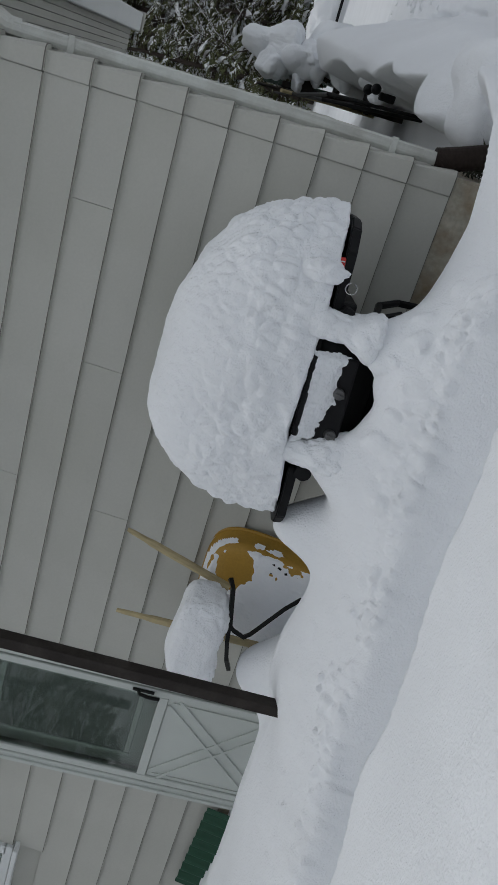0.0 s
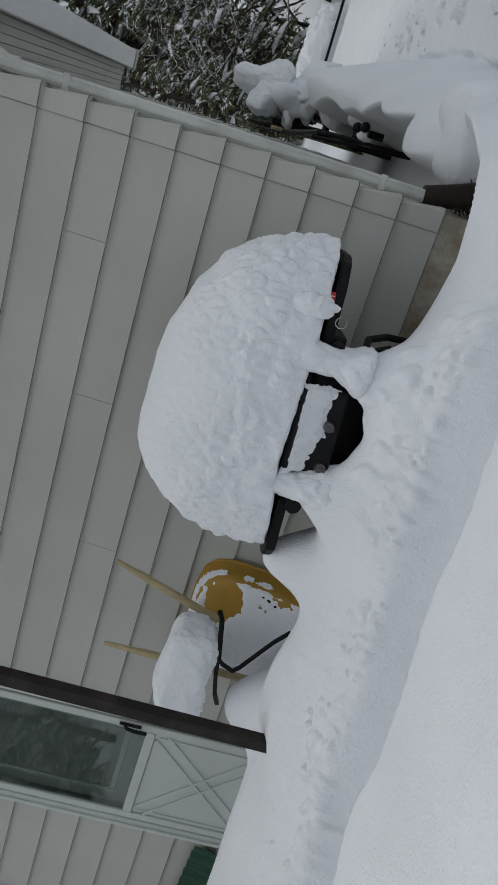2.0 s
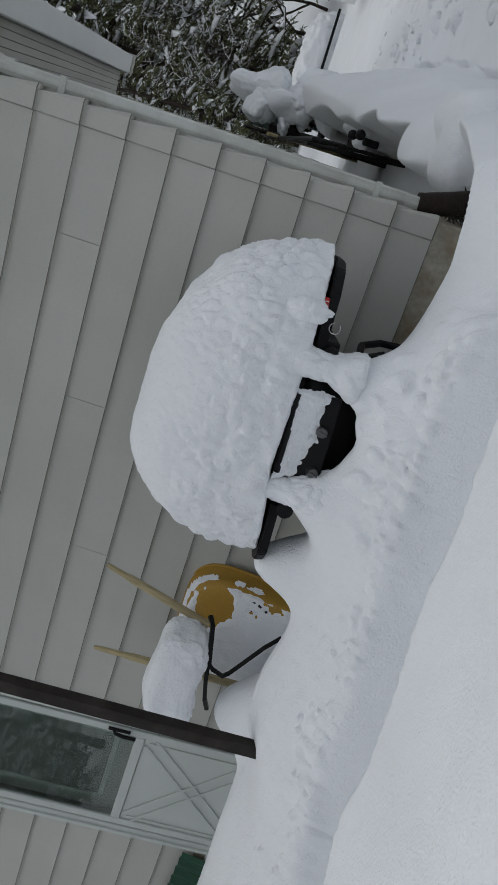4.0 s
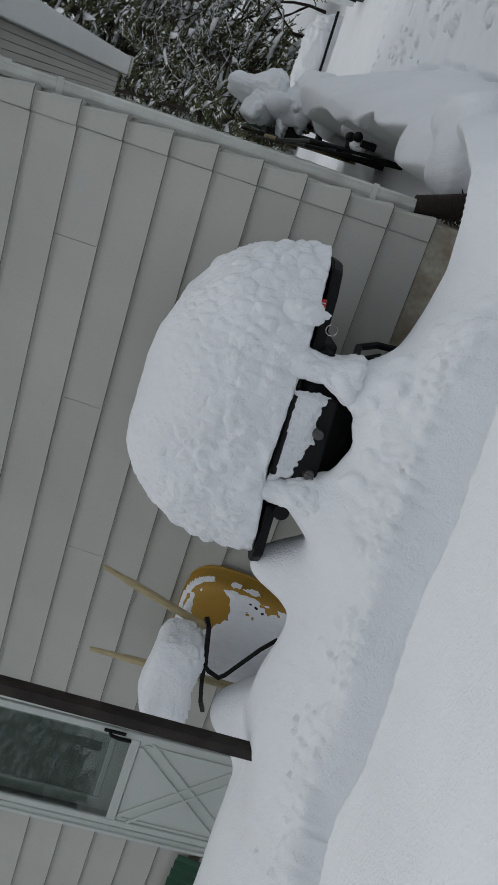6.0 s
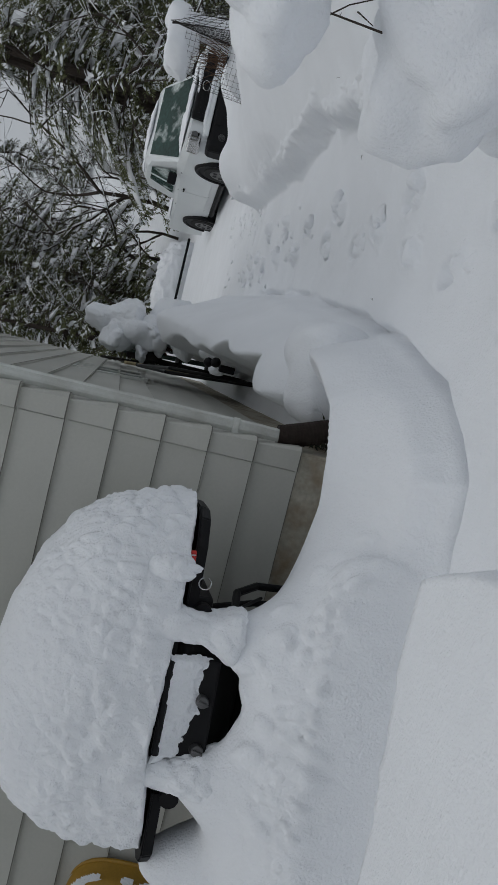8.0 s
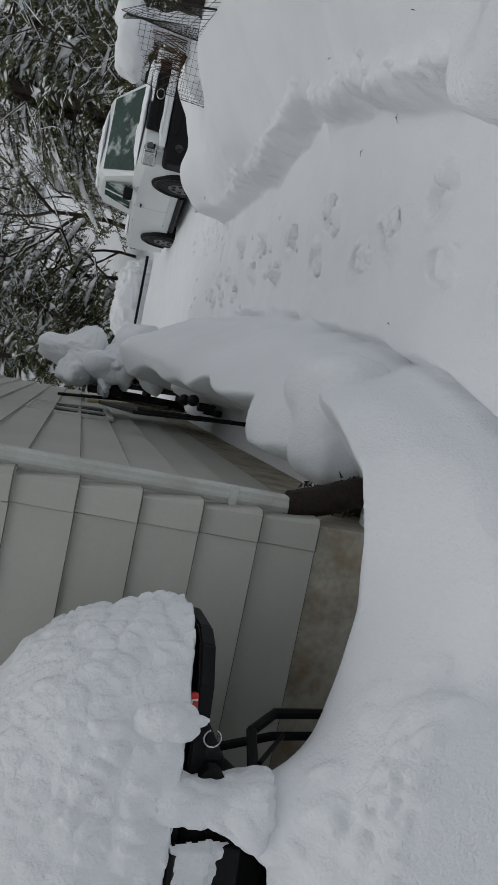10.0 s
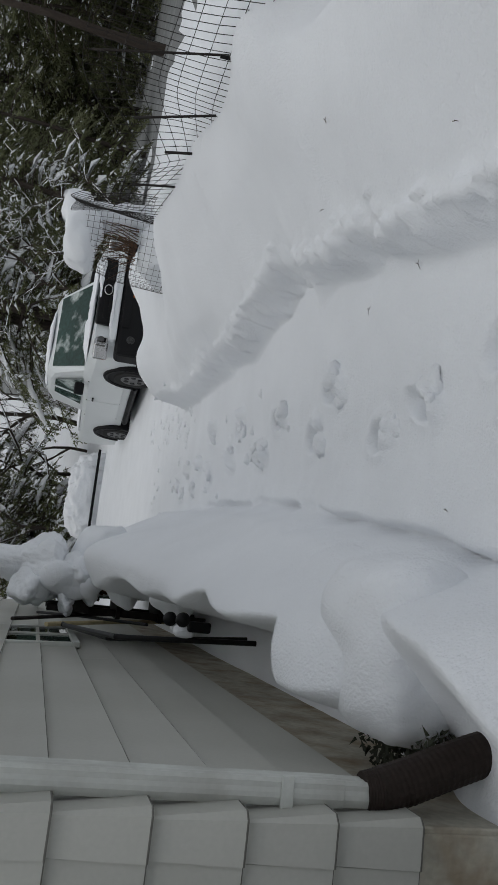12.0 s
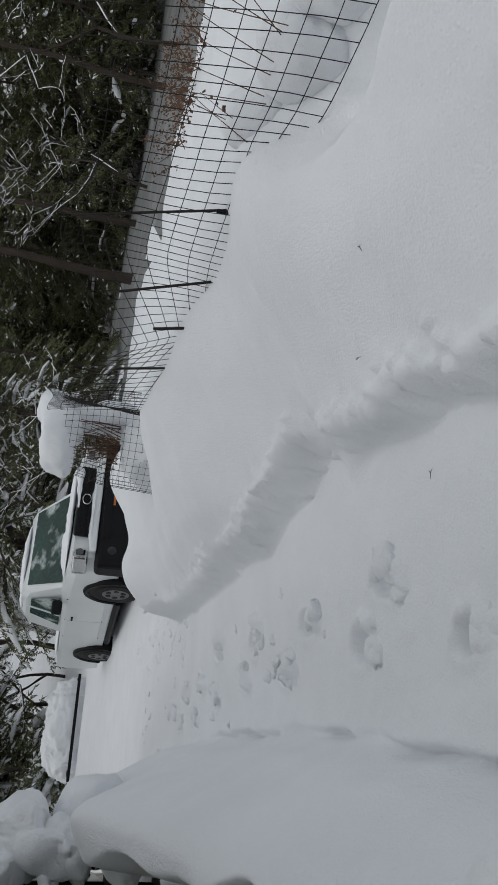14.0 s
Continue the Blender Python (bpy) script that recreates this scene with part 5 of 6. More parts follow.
# ---- pickup truck ----
def pickup():
    t = empty("pickup_truck", (4.45, 9.35, -0.02))
    t.matrix_basis = pose(4.45, 9.35, -0.07, -2.2, 0, 6)
    tagged(t, "silver-white pickup truck parked in snow, snow on hood and roof", "pickup truck")
    # local: y to the rear, front bumper at 0; x across; z from the ground

    def loft(sections, name, mat, parent, label="", smooth=False):
        """Sections across y: each (y, list of (x, z) for the half outline, from bottom centre to top centre)."""
        bm = bmesh.new()
        rows = []
        for y, half in sections:
            full = [(-x, z) for x, z in half] + [(x, z) for x, z in half[::-1]]
            rows.append([bm.verts.new((x, y, z)) for x, z in full])
        n = len(rows[0])
        for u, v in zip(rows, rows[1:]):
            for i in range(n):
                bm.faces.new((u[i], u[(i + 1) % n], v[(i + 1) % n], v[i]))
        bm.faces.new(rows[0])
        bm.faces.new(rows[-1][::-1])
        bmesh.ops.recalc_face_normals(bm, faces=bm.faces[:])
        return part(name, bm, mat, parent, label, smooth)
    lo = 0.38
    body = loft([(0.1, [(0.74, 0.5), (0.8, 0.7), (0.8, 0.95), (0.72, 1.06)]), (0.3, [(0.86, 0.46), (0.91, 0.7), (0.9, 0.98), (0.8, 1.1)]), (0.7, [(0.9, lo), (0.94, 0.7), (0.93, 1.0), (0.84, 1.13)]),
                 (1.35, [(0.9, lo), (0.94, 0.7), (0.93, 1.03), (0.86, 1.16)]), (2.0, [(0.88, lo), (0.92, 0.7), (0.91, 1.05), (0.86, 1.12)]), (3.3, [(0.88, lo), (0.92, 0.7), (0.91, 1.05), (0.87, 1.12)]), (5.3, [(0.88, lo), (0.92, 0.7), (0.91, 1.05), (0.88, 1.12)])], "body", TRUCK_PAINT, t)
    cab = loft([(1.3, [(0.8, 1.1), (0.8, 1.12), (0.76, 1.13)]), (1.95, [(0.84, 1.1), (0.7, 1.62), (0.62, 1.7)]), (2.2, [(0.85, 1.1), (0.71, 1.68), (0.62, 1.76)]), (3.0, [(0.85, 1.1), (0.71, 1.7), (0.62, 1.77)]), (3.35, [(0.84, 1.1), (0.7, 1.64), (0.6, 1.72)])], "cab", TRUCK_PAINT, t)
    bm = bmesh.new()
    q = [(-0.72, 1.335, 1.161), (0.72, 1.335, 1.161), (0.6, 1.91, 1.665), (-0.6, 1.91, 1.665)]
    nrm = Vector((0, -0.66, 0.752)) * 0.012
    f0 = [bm.verts.new(Vector(p) + nrm) for p in q]
    bm.faces.new(f0)
    # pale reflections are painted into the glass colour as patches
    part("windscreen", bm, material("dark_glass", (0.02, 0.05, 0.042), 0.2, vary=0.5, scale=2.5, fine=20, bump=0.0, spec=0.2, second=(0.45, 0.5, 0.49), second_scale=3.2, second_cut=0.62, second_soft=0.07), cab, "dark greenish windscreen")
    for sx in (-1, 1):
        bm = bmesh.new()
        q = [(sx * 0.838, 1.62, 1.16), (sx * 0.85, 2.9, 1.16), (sx * 0.735, 2.75, 1.62), (sx * 0.735, 2.08, 1.6)]
        f0 = [bm.verts.new(Vector(p) + Vector((sx * 0.012, 0, 0))) for p in q]
        bm.faces.new(f0)
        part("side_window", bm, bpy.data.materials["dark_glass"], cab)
        part("pillar", box((0.02, 0.05, 0.5), (sx * 0.802, 2.42, 1.4), (0, -sx * 14, 0), bevel=0.004), TRUCK_PAINT, cab)
        bm = box((0.2, 0.1, 0.15), (sx * 0.99, 1.68, 1.2), bevel=0.03, segs=3)
        part("mirror", bm, BLACK, cab, "black door mirror")
        for y0, y1 in ((1.5, 2.42), (2.435, 3.3)):
            part("door", box((0.02, y1 - y0, 0.56), (sx * 0.918, (y0 + y1) / 2, 0.78), bevel=0.008, segs=2), TRUCK_PAINT, body)
        for y0 in (1.49, 2.4275, 3.31):
            part("door_gap", box((0.012, 0.014, 0.58), (sx * 0.914, y0, 0.78)), BLACK, body)
        part("door_handle", box((0.03, 0.14, 0.03), (sx * 0.94, 2.3, 0.96), bevel=0.006), BLACK, body)
        part("step_bar", tube([(sx * 0.9, 1.5, 0.33), (sx * 0.9, 3.5, 0.33)], 0.05, 10), BLACK, t)
        # headlight
        hl = part("headlight", box((0.27, 0.3, 0.2), (sx * 0.79, 0.22, 0.96), (0, 0, -sx * 30), bevel=0.04, segs=3), CHROME, body, "clear headlight with chrome bowl")
        part("lens", box((0.278, 0.31, 0.206), (sx * 0.792, 0.214, 0.96), (0, 0, -sx * 30), bevel=0.04, segs=3), LENS_CLEAR, hl)
        part("bulb", tube([(sx * 0.74, 0.05, 0.97), (sx * 0.745, 0.08, 0.97)], 0.045, 16), RIM, hl)
        part("indicator", box((0.06, 0.1, 0.07), (sx * 0.905, 0.3, 0.91), (0, 0, -sx * 30), bevel=0.015, segs=2), AMBER, hl, "amber indicator")
        for y in (0.98, 4.2):
            w = part("wheel", tube([(sx * 0.74, y, 0.4), (sx * 0.76, y, 0.4), (sx * 0.945, y, 0.4), (sx * 0.965, y, 0.4)], 0.3, 32, taper=[0.94, 1, 1, 0.94]), RUBBER, t, "black tyre")
            bm = tube([(sx * 0.91, y, 0.4), (sx * 0.972, y, 0.4), (sx * 0.965, y, 0.4)], 0.19, 28, taper=[1.0, 1.0, 0.3])
            part("rim", bm, RIM, w, "grey alloy rim")
            for k in range(6):
                a = math.tau * k / 6
                part("spoke_hole", tube([(sx * 0.96, y + 0.12 * math.cos(a), 0.4 + 0.12 * math.sin(a)), (sx * 0.976, y + 0.12 * math.cos(a), 0.4 + 0.12 * math.sin(a))], 0.038, 10), BLACK, w)
            arch = [(sx * 0.93, y + 0.4 * math.cos(a), 0.42 + 0.4 * math.sin(a)) for a in np.linspace(-0.15, math.pi + 0.15, 20)]
            part("wheel_arch", tube(arch, 0.045, 8), BLACK, body, "black wheel-arch lip")
            bm = tube([(sx * 0.7, y, 0.43), (sx * 0.95, y, 0.43)], 0.39, 28)
            part("wheel_well", bm, BLACK, body)
    # front: grille, bumper, lower apron
    gr = part("grille", box((1.04, 0.1, 0.28), (0, 0.06, 0.95), (8, 0, 0), bevel=0.03, segs=2), BLACK, body, "black grille")
    part("grille_frame", tube([(-0.48, 0.02, 0.86), (-0.5, 0.03, 1.06), (0.5, 0.03, 1.06), (0.48, 0.02, 0.86), (-0.48, 0.02, 0.86)], 0.022, 8), BLACK, gr)
    for z in (0.92, 0.99):
        part("grille_bar", box((0.86, 0.02, 0.022), (0, 0.0, z), bevel=0.004), BLACK_METAL, gr)
    ring = [(0.075 * math.cos(a), -0.02, 0.965 + 0.055 * math.sin(a)) for a in np.linspace(0, math.tau, 25)]
    part("badge", tube(ring, 0.008, 6, cap=False), CHROME, gr, "round chrome badge")
    bm = box((1.5, 0.2, 0.09), (0, 0.08, 0.81), bevel=0.03, segs=3)
    bp = part("bumper", bm, TRUCK_PAINT, t, "white front bumper strip")
    part("lower_apron", box((1.9, 0.4, 0.46), (0, 0.18, 0.54), bevel=0.08, segs=3), BLACK, t, "black plastic lower apron")
    part("intake", box((1.1, 0.04, 0.12), (0, -0.015, 0.66), bevel=0.01), BLACK, bp)
    for sx in (-1, 1):
        part("fog_lamp", tube([(sx * 0.72, -0.02, 0.56), (sx * 0.72, 0.0, 0.56)], 0.06, 16), RIM, bp)
    part("plate", box((0.2, 0.012, 0.1), (0.05, -0.022, 0.62), bevel=0.004), AMBER, bp, "yellow front plate")
    part("underbody", box((1.3, 4.8, 0.3), (0, 2.6, 0.45), bevel=0.02), BLACK, t)
    for (x, y, z, a, b, c) in ((0, 0.75, 1.14, 0.82, 0.56, 0.06), (0, 2.6, 1.76, 0.66, 0.6, 0.07), (0.1, 1.36, 1.19, 0.6, 0.07, 0.04), (0, 0.02, 0.855, 0.7, 0.05, 0.03), (0.2, 0.0, 1.06, 0.3, 0.04, 0.03), (-0.1, 4.4, 1.14, 0.8, 0.8, 0.06)):
        lump = snow_lump("snow_patch", (x, y, z), (a, b, c), "", SNOW, 80.0 + y, 2.2, 0.13 if a < 0.4 else 0.04, 0.0, 0.4, (60, 24))
        lump.parent = t


pickup()


# ---- twigs blown onto the snow ----
for k, (x, y, a, n) in enumerate(((1.64, 0.62, 20, 0.045), (1.61, 1.05, -35, 0.035), (1.72, -0.05, 60, 0.02), (2.14, 0.71, 10, 0.03), (1.97, 1.03, 80, 0.03), (0.8, 0.52, 40, 0.015))):
    z = ground_z(x, y) + 0.008
    dx, dy = n * math.cos(radians(a)) / 2, n * math.sin(radians(a)) / 2
    bm = tube([(x - dx, y - dy, z), (x + 0.1 * dy, y, z + 0.006), (x + dx, y + dy, z + 0.002)], 0.0014, 6, taper=[0.6, 1, 0.4])
    add_tube(bm, [(x, y, z + 0.005), (x + 0.4 * dx - 0.3 * dy, y + 0.4 * dy + 0.3 * dx, z + 0.01)], 0.0012, 5)
    tagged(part("fallen_twig", bm, BARK), "short dark twig lying on the snow", "twig", "twigs on the snow")


# ---- chunks kicked out of the footprints ----
def snow_chunk(x, y, r, seed, sunk=0.1):
    """An angular broken lump of packed snow."""
    rnd = random.Random(seed)
    bm = bmesh.new()
    bmesh.ops.create_icosphere(bm, subdivisions=2, radius=r)
    turn = rnd.uniform(0, 9)
    for vert in bm.verts:
        q = vert.co / r
        k = 0.8 + 0.5 * noise.noise(q * 1.6 + Vector((turn, seed, 0)))
        vert.co = Vector((q.x * 1.25 * k, q.y * k, q.z * 0.7 * k)) * r
    ob = part("snow_chunk", bm, SNOW_CAP, smooth=True)
    ob.matrix_basis = pose(x, y, ground_z(x, y) - r * sunk, rnd.uniform(-20, 20), rnd.uniform(-20, 20), rnd.uniform(0, 360))
    tagged(ob, "small broken chunk of packed snow beside the path", "snow chunk", "chunks on the path")


rnd_chunk = random.Random(5)
for k, (fx, fy) in enumerate(FOOTPRINTS):
    if fy > 0.5:
        for j in range(2):
            snow_chunk(fx + rnd_chunk.uniform(-0.05, 0.05), fy - 0.1 + rnd_chunk.uniform(-0.04, 0.03), rnd_chunk.uniform(0.05, 0.075), 900 + k * 7 + j, 0.15)
        for j in range(3):
            snow_chunk(fx + rnd_chunk.uniform(-0.06, 0.05), fy - 0.08 + rnd_chunk.uniform(-0.07, 0.05), rnd_chunk.uniform(0.02, 0.05), k * 7 + j, 0.25)
for k in range(70):
    fy = rnd_chunk.uniform(5.2, 9.5)
    snow_chunk(2.0 + 0.12 * (fy - 5.2) + rnd_chunk.gauss(0, 0.22), fy, rnd_chunk.uniform(0.025, 0.065), 600 + k, 0.3)
for k in range(26):
    fy = rnd_chunk.uniform(2.6, 8.5)
    snow_chunk(1.3 + 0.05 * (fy - 3) + rnd_chunk.gauss(0, 0.2), fy, rnd_chunk.uniform(0.02, 0.05), 400 + k)

# ---- far bank with a dark beam at its foot ----
far = empty("snow_covered_trailer", (2.9, 20.5, -0.02))
tagged(far, "flat snow-laden deck with a dark edge beam across the drive", "trailer")
part("edge_beam", box((2.5, 0.05, 0.07), (-0.5, -0.84, 0.1), (0, 0, 4), bevel=0.01), BLACK, far)
part("deck", box((2.3, 1.2, 0.06), (-0.5, 0.05, 0.1), (0, 0, 4), bevel=0.01), BROWN_POST, far)
lump = snow_lump("deck_snow", (-0.5, -0.02, -0.1), (1.2, 0.76, 0.86), "", SNOW_CAP, 90.0, 3.2, 0.1, 0.03, 0.1, (140, 70), None, 4)
lump.parent = far

# grey ice and slush beyond the fence
bm = bmesh.new()
grid = []
for i in range(41):
    az = 12 + 73 * i / 40
    r0 = 20.0 + 5.0 * max(0.0, (40 - az) / 28) + 0.9 * math.sin(az * 0.55) + 0.5 * math.sin(az * 1.7)
    row = []
    for j in range(25):
        r = r0 * (1 + 0.2 * max(j - 0.9, 0.0)) ** 1.35
        x, y = r * math.sin(radians(az)), r * math.cos(radians(az))
        row.append(bm.verts.new((x, y, ground_z(x, y) + (0.08 if j else -0.35))))
    grid.append(row)
for u, v in zip(grid, grid[1:]):
    for j in range(24):
        bm.faces.new((u[j], u[j + 1], v[j + 1], v[j]))
tagged(part("road", bm, SLUSH, smooth=True), "grey frozen slush and ice beyond the garden fence", "ice", kind="structure")


# ---- trees ----
def limb_points(base, direction, length, droop, n, rnd):
    pts, p, d = [], Vector(base), Vector(direction).normalized()
    for i in range(n + 1):
        pts.append(p.copy())
        d = (d + Vector((rnd.gauss(0, 0.05), rnd.gauss(0, 0.05), -droop / n))).normalized()
        p = p + d * (length / n)
    return pts


def conifer(seed, height, low, spread_r, density=1.0, snow=0.45, strips=0.0, girth=0.012):
    """Evergreen: trunk, drooping limbs, sprays of needles, snow lying along the limbs."""
    rnd = random.Random(seed)
    t = empty("evergreen_tree")
    bm = bmesh.new()
    add_tube(bm, [(0.03 * rnd.gauss(0, 1) * i, 0.03 * rnd.gauss(0, 1) * i, height * i / 6 - 0.3) for i in range(7)], height * girth, 9, taper=[1.15, 1, 0.85, 0.68, 0.5, 0.3, 0.08])
    part("trunk", bm, BARK, t)
    limbs = bmesh.new()
    nv, nf, sv, sf = [], [], [], []
    z = low
    while z < height * 0.97:
        for k in range(rnd.choice((3, 4, 4, 5))):
            a = rnd.uniform(0, math.tau)
            ln = spread_r * (1 - z / height) ** 0.75 * rnd.uniform(0.6, 1.1) + 0.15
            pts = limb_points((0, 0, z + rnd.uniform(-0.15, 0.15)), (math.cos(a), math.sin(a), rnd.uniform(0.0, 0.35)), ln, rnd.uniform(0.5, 1.0), 5, rnd)
            add_tube(limbs, pts, 0.008 + 0.01 * ln, 4, taper=[1, 0.85, 0.7, 0.5, 0.35, 0.15], cap=False)
            if rnd.random() < strips and ln > 0.7:
                first = rnd.choice((1, 2))
                lay = [p + Vector((rnd.gauss(0, 0.03), rnd.gauss(0, 0.03), 0.06)) for p in pts[first:first + rnd.choice((2, 3, 3, 4))]]
                fat = [0.3] + [rnd.uniform(0.7, 1.4) for q in lay[2:]] + [0.25]
                ring0 = len(sv)
                for q, r in zip(lay, fat):
                    for m in range(5):
                        sv.append(q + Vector((math.cos(m * 1.2566) * 0.12 * r, math.sin(m * 1.2566) * 0.12 * r, 0.08 * r * math.sin(m * 2.1))))
                for i in range(len(lay) - 1):
                    for m in range(5):
                        b0, b1 = ring0 + i * 5, ring0 + i * 5 + 5
                        sf.append((b0 + m, b0 + (m + 1) % 5, b1 + (m + 1) % 5, b1 + m))
            steps = max(6, int(ln * 13 * density))
            for s in range(steps):
                u = 0.15 + 0.85 * s / steps
                i = min(int(u * 5), 4)
                c = pts[i].lerp(pts[i + 1], u * 5 - i)
                d = (pts[i + 1] - pts[i]).normalized()
                side = d.cross(Vector((0, 0, 1))).normalized() * rnd.choice((-1, 1))
                sl = (0.15 + 0.28 * ln / 2.2 * (1.1 - abs(u - 0.5))) * rnd.uniform(0.6, 1.2)
                e = c + (side * rnd.uniform(0.5, 1.0) + d * rnd.uniform(0.3, 0.8) + Vector((0, 0, rnd.uniform(-0.55, 0.05)))).normalized() * sl
                for m in range(7):
                    q = c.lerp(e, (m + 0.5) / 7)
                    for w in range(2):
                        g = (Vector((rnd.gauss(0, 1), rnd.gauss(0, 1), rnd.gauss(-0.25, 0.8))).normalized() + (e - c).normalized() * 0.6) * rnd.uniform(0.045, 0.1)
                        h = g.orthogonal().normalized() * rnd.uniform(0.012, 0.022)
                        n0 = len(nv)
                        nv += [q - h, q + g, q + h]
                        nf.append((n0, n0 + 1, n0 + 2))
                if rnd.random() < snow:
                    r = rnd.uniform(0.02, 0.07)
                    o = c.lerp(e, rnd.uniform(0.1, 0.7)) + Vector((0, 0, 0.02))
                    ax = (e - c).normalized()
                    n0 = len(sv)
                    bx = ax.cross(Vector((0, 0, 1))).normalized()
                    ring = [o + ax * r * rnd.uniform(1.2, 3.2), o + bx * r * rnd.uniform(0.5, 1.0), o - ax * r * rnd.uniform(1.2, 3.2), o - bx * r * rnd.uniform(0.5, 1.0)]
                    sv += [p + Vector((0, 0, rnd.uniform(-0.03, 0.0))) for p in ring] + [o + Vector((0, 0, r * 0.7)), o - Vector((0, 0, r * 0.4))]
                    sf += [(n0, n0 + 1, n0 + 4), (n0 + 1, n0 + 2, n0 + 4), (n0 + 2, n0 + 3, n0 + 4), (n0 + 3, n0, n0 + 4), (n0 + 1, n0, n0 + 5), (n0 + 2, n0 + 1, n0 + 5), (n0 + 3, n0 + 2, n0 + 5), (n0, n0 + 3, n0 + 5)]
        z += height * 0.03 * rnd.uniform(0.7, 1.2)
    tagged(part("framework", limbs, BARK, t), kind="stuff")
    tagged(mesh_object("crown", nv, nf, NEEDLES, t), kind="stuff")
    tagged(mesh_object("snow_load", sv, sf, SNOW, t, smooth=True), kind="stuff")
    return t


def bare_tree(seed, height):
    """Leafless tree with forking, snow-lined branches."""
    rnd = random.Random(seed)
    t = empty("bare_tree")
    bm, sn = bmesh.new(), bmesh.new()

    def grow(p, d, ln, r, depth):
        pts, q = [Vector(p)], Vector(p)
        for i in range(4):
            d = (d + Vector((rnd.gauss(0, 0.13), rnd.gauss(0, 0.13), 0.05))).normalized()
            q = q + d * ln / 4
            pts.append(q.copy())
        add_tube(bm, pts, r, 5 if depth < 2 else 3, taper=[1, 0.88, 0.78, 0.68, 0.58], cap=False)
        if depth > 0 and abs(d.z) < 0.8 and rnd.random() < 0.85:
            add_tube(sn, [x + Vector((0, 0, r * 0.8)) for x in pts], max(r * 0.75, 0.009), 4, taper=[0.4, 1, 0.9, 0.8, 0.3], cap=False)
        if depth < 5:
            for k in range(3 if depth < 3 else 2):
                w = pts[rnd.choice((2, 3, 4))] if k else pts[4]
                turn = Vector((rnd.gauss(0, 1), rnd.gauss(0, 1), rnd.gauss(0.1, 0.6))).normalized()
                grow(w, (d * 0.75 + turn * 0.75).normalized(), ln * rnd.uniform(0.55, 0.8), r * 0.56, depth + 1)
    grow((0, 0, -0.3), Vector((0, 0, 1)), height * 0.3, height * 0.009, 0)
    tagged(part("framework", bm, BARK, t), kind="stuff")
    tagged(part("branch_snow", sn, SNOW, t), kind="stuff")
    return t


def plant_trees():
    rnd = random.Random(11)
    snowy = "tall dark evergreen with snow on drooping limbs"
    kinds = [tagged(conifer(101, 9.0, 0.5, 2.3, 0.8, 0.6, 0.65), snowy, "tree", "trees behind the drive"), tagged(conifer(102, 13.0, 1.2, 3.2, 0.75, 0.6, 0.7), snowy, "tree", "trees behind the drive"), tagged(conifer(103, 7.0, 0.2, 2.0, 0.8, 0.6, 0.5), "young evergreen with snow on drooping limbs", "tree", "trees behind the drive")]
    dark = [tagged(conifer(104, 9.0, 0.7, 2.8, 1.0, 0.07, 0.03, 0.008), "shaded evergreen with a little snow", "tree", "trees beyond the garden fence"), tagged(conifer(105, 7.5, 0.9, 2.6, 1.0, 0.07, 0.03, 0.008), "low shaded evergreen with a little snow", "tree", "trees beyond the garden fence")]
    bare = [tagged(bare_tree(201, 8.0), "leafless tree with snow-lined branches", "tree", "bare trees"), tagged(bare_tree(202, 6.0), "leafless tree with snow-lined branches", "tree", "bare trees"), tagged(bare_tree(203, 4.5), "small leafless tree with snow-lined branches", "tree", "bare trees")]
    far = [tagged(conifer(106, 5.0, 0.1, 2.2, 0.9, 0.06, 0.0), "bushy shaded evergreen at the back of the wood", "tree", "trees beyond the garden fence")]
    spots, shades, bares, backs, backdrop = [], [], [], [], []
    # a belt of wood round the far side, from behind the house to beyond the garden
    for deg in np.arange(-38, 96, 3.8):
        for ring, dist in enumerate((21, 26, 32, 38)):
            a = radians(deg + rnd.uniform(-1.8, 1.8))
            r = dist + rnd.uniform(-2.5, 2.5)
            if ring == 0 and -8 < deg < 13:
                r += 9
            if deg > 27:
                r = 50 + ring * 9 + rnd.uniform(-3, 3)
            elif ring >= 2 or rnd.random() < (0.3, 0.4)[ring]:
                continue
            x, y = r * math.sin(a), r * math.cos(a)
            if deg > 27:
                shades.append((x, y))
            elif rnd.random() < 0.15:
                bares.append((x, y))
            else:
                spots.append((x, y))
    spots += [(-2.5, 15.0), (-4.5, 13.0), (10.5, 19.5), (7.5, 22.0)]
    for deg in np.arange(-14, 27, 5.5):
        if 3 < deg < 14:
            continue
        a, r = radians(deg), 44 + rnd.uniform(-4, 9)
        spots.append((r * math.sin(a), r * math.cos(a)))
    # unseen trees added round the back, to hold off low sky light from there
    for deg in np.arange(100, 318, 7.5):
        a, r = radians(deg + rnd.uniform(-3, 3)), 22 + rnd.uniform(-3, 5)
        spots.append((r * math.sin(a), r * math.cos(a)))
    shades += [(15.5, 29.5), (33.0, 17.5), (18.0, 33.0)]
    for deg in np.arange(25, 60, 2.6):
        a, r = radians(deg), 47 + rnd.uniform(-4, 6)
        shades.append((r * math.sin(a), r * math.cos(a)))
    bares += [(5.5, 24.0), (0.3, 24.0), (3.2, 28.0), (7.5, 25.0), (24.0, 17.5), (22.6, 23.2)]
    for deg in np.arange(-2.0, 16.0, 1.9):
        a, r = radians(deg), 27 + rnd.uniform(-3, 8)
        bares.append((r * math.sin(a), r * math.cos(a)))
    spots += [(2.0, 25.2), (0.2, 23.5), (1.2, 28.5)]
    # taller wood on the rise behind, closing the view over the drive
    for deg in np.arange(-16, 16, 2.8):
        a, r = radians(deg), 48 + rnd.uniform(-6, 8)
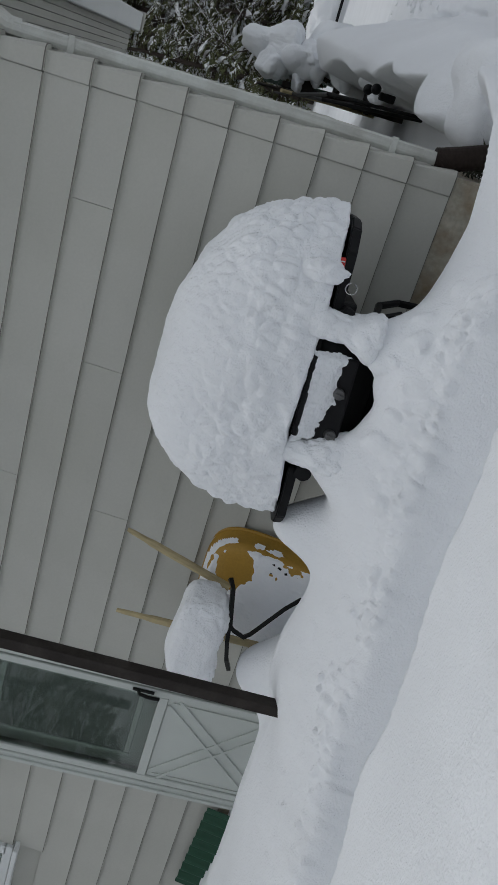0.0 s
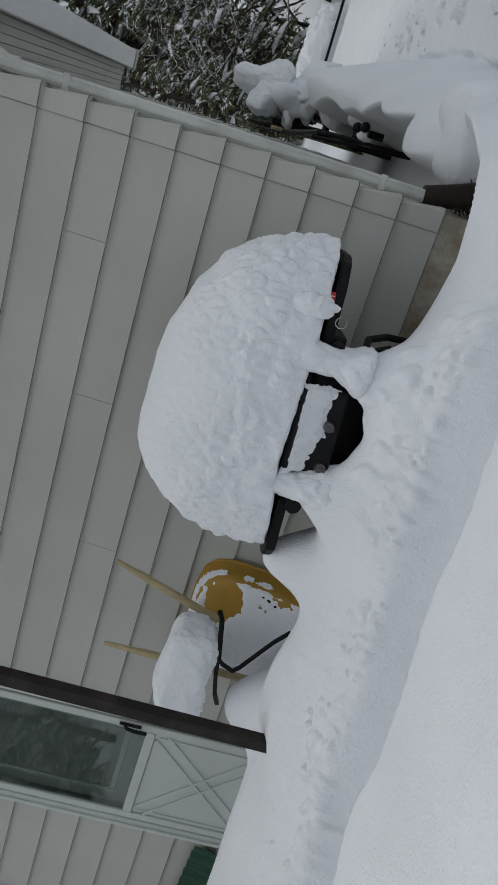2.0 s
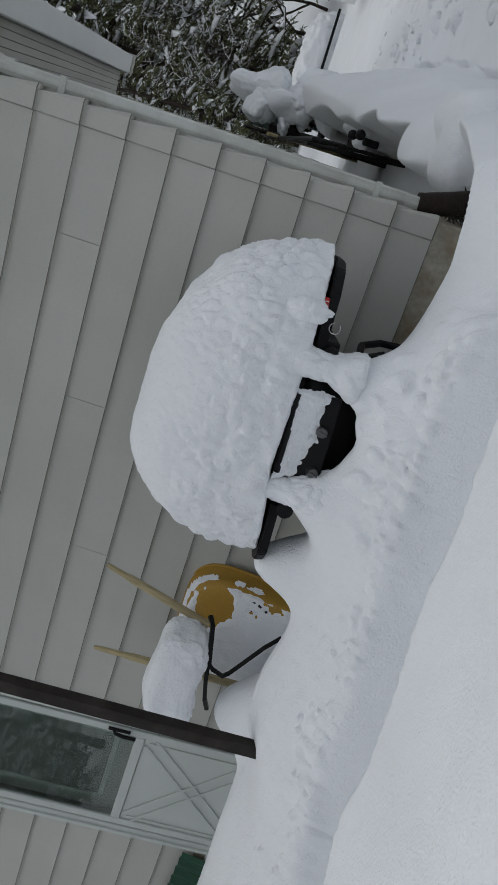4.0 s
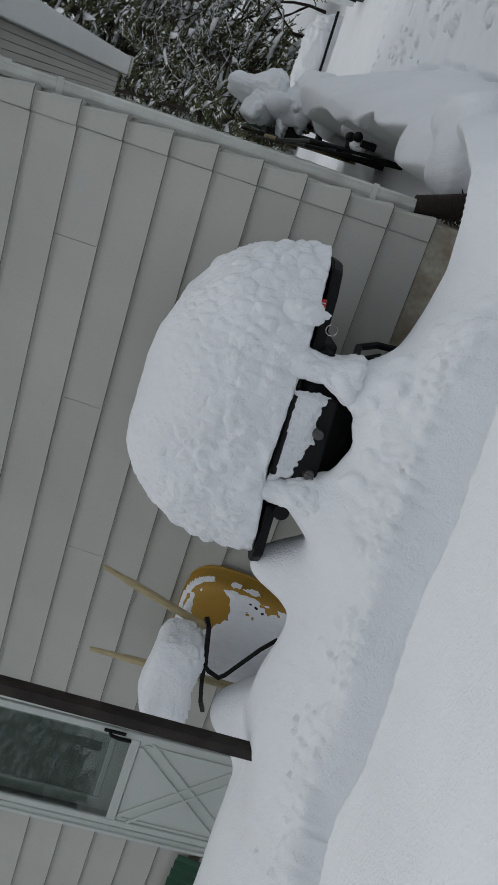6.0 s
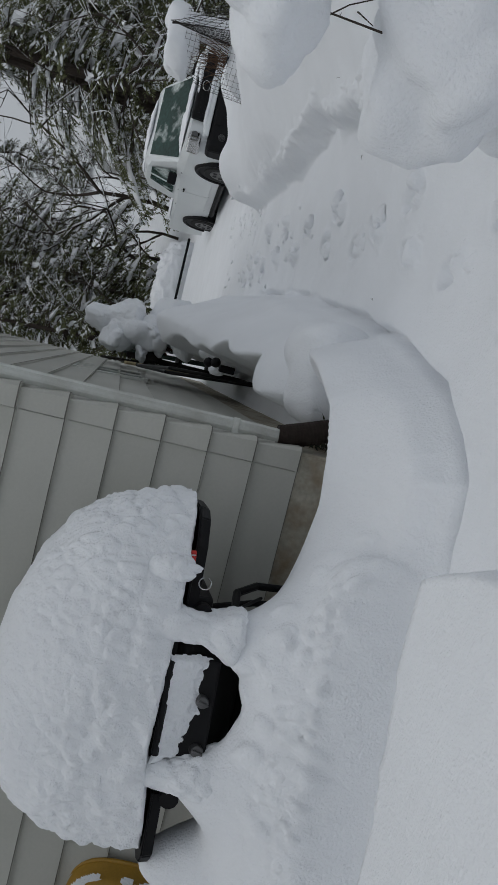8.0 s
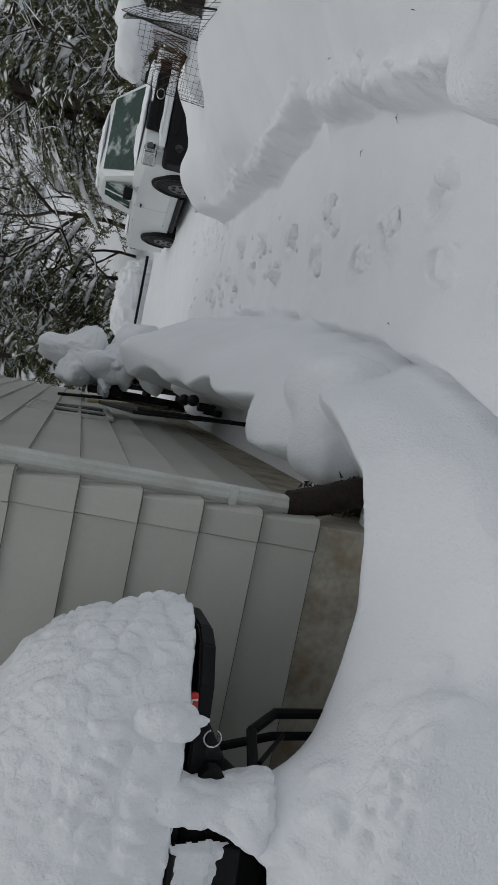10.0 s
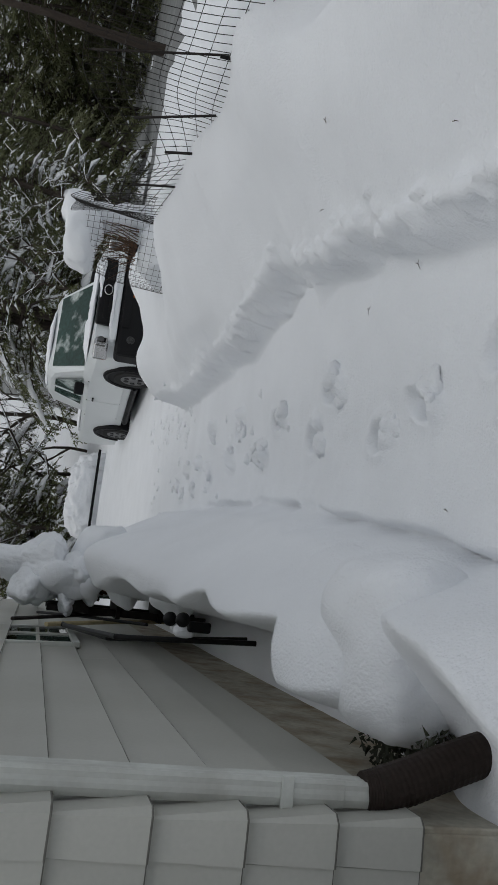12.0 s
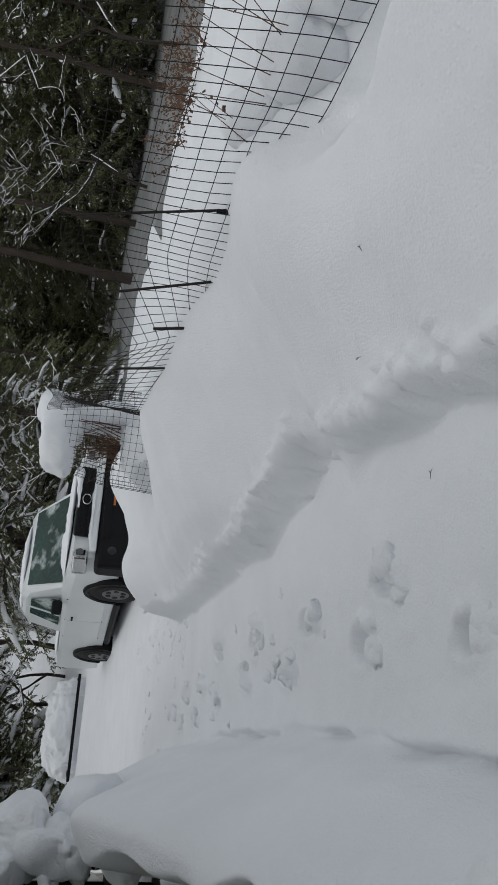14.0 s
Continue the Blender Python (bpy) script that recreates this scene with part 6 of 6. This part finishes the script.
        bares.append((r * math.sin(a), r * math.cos(a)))
    for deg in np.arange(-16, 5, 3.6):
        a, r = radians(deg), 40 + rnd.uniform(-6, 8)
        spots.append((r * math.sin(a), r * math.cos(a)))
    for deg in np.arange(4, 14, 3.6):
        a, r = radians(deg), 58 + rnd.uniform(-4, 8)
        backdrop.append((r * math.sin(a), r * math.cos(a)))
    # dense young growth far behind, closing the view under the tall trees
    for deg in np.arange(24, 92, 1.7):
        a, r = radians(deg), 72 + rnd.uniform(-8, 8)
        backs.append((r * math.sin(a), r * math.cos(a)))
    placed = set()
    for name, group, places in (("snowy", kinds, spots), ("dark", dark, shades), ("bare", bare, bares), ("back", far, backs), ("snowy", kinds, backdrop)):
        for i, (x, y) in enumerate(places):
            if math.hypot(x - 2.6, y - 19.0) < 4.5:
                continue
            # a thin bright gap in the wood at the end of the drive
            if name != "bare" and places is not backdrop and y > 5 and 4.8 < math.degrees(math.atan2(x - 0.6, y + 1.7)) < 13.0:
                continue
            k = i % len(group)
            m = pose(x, y, ground_z(x, y), 0, 0, rnd.uniform(0, 360))
            if (name, k) in placed:
                tall = rnd.uniform(1.3, 1.8) if math.hypot(x, y) > (23 if name in ("dark", "back") else 27) else rnd.uniform(0.85, 1.2)
                copy_thing(group[k], m @ Matrix.Scale(tall, 4))
            else:
                placed.add((name, k))
                group[k].matrix_basis = m


plant_trees()


def old_trunk(x, y, height, r, lean, seed):
    """A dark bare trunk with a flared foot and a few broken limbs."""
    rnd = random.Random(seed)
    t = empty("dead_tree", (x, y, ground_z(x, y)))
    pts = [(lean * h, 0.1 * math.sin(h), h - 0.2) for h in (0, 0.35, 1.0, 2.5, 4.5, height)]
    part("trunk", tube(pts, r, 10, taper=[1.5, 1.15, 1.0, 0.9, 0.75, 0.5]), BARK, t)
    for k in range(9):
        h, a = rnd.uniform(1.2, height), rnd.uniform(0, math.tau)
        base = Vector((lean * h, 0, h))
        limb = limb_points(base, (math.cos(a), math.sin(a), 0.2), rnd.uniform(0.8, 2.2), 0.8, 5, rnd)
        part("limb", tube(limb, 0.03, 5, taper=[1, 0.8, 0.65, 0.5, 0.35, 0.2]), BARK, t)
    tagged(t, "dark bare dead trunk with broken limbs by the ice", "tree", "dead trunks by the ice")


for k, (x, y, height, r, lean) in enumerate(((19.3, 24.6, 7.5, 0.19, 0.03), (24.5, 27.5, 8.0, 0.14, -0.04), (27.0, 22.0, 9.0, 0.13, 0.02), (17.5, 29.0, 8.0, 0.1, 0.05))):
    old_trunk(x, y, height, r, lean, 300 + k)


def undergrowth():
    """Brown brush and fallen sticks at the wood's edge beyond the fence."""
    rnd = random.Random(21)
    bm = bmesh.new()
    for k in range(70):
        a, r = radians(rnd.choice((rnd.uniform(48, 58), rnd.uniform(50, 56)))), rnd.uniform(14.5, 22)
        x, y = r * math.sin(a), r * math.cos(a)
        z = ground_z(x, y)
        p = Vector((x, y, z - 0.05))
        q = p + Vector((rnd.gauss(0, 0.35), rnd.gauss(0, 0.35), rnd.uniform(0.25, 0.9)))
        add_tube(bm, [p, p.lerp(q, 0.5) + Vector((rnd.gauss(0, 0.1), rnd.gauss(0, 0.1), 0)), q], rnd.uniform(0.006, 0.016), 3, taper=[1, 0.7, 0.3], cap=False)
        for j in range(16):
            c = p.lerp(q, rnd.uniform(0.3, 1)) + Vector((rnd.gauss(0, 0.06), rnd.gauss(0, 0.06), rnd.gauss(0, 0.06)))
            d = Vector((rnd.gauss(0, 1), rnd.gauss(0, 1), rnd.gauss(0, 1))).normalized() * rnd.uniform(0.05, 0.1)
            w = d.orthogonal().normalized() * 0.03
            bm.faces.new([bm.verts.new(c), bm.verts.new(c + d * 0.5 + w), bm.verts.new(c + d), bm.verts.new(c + d * 0.5 - w)])
    tagged(part("undergrowth", bm, RUST), "brown dry undergrowth at the edge of the wood", "undergrowth", kind="stuff")


undergrowth()
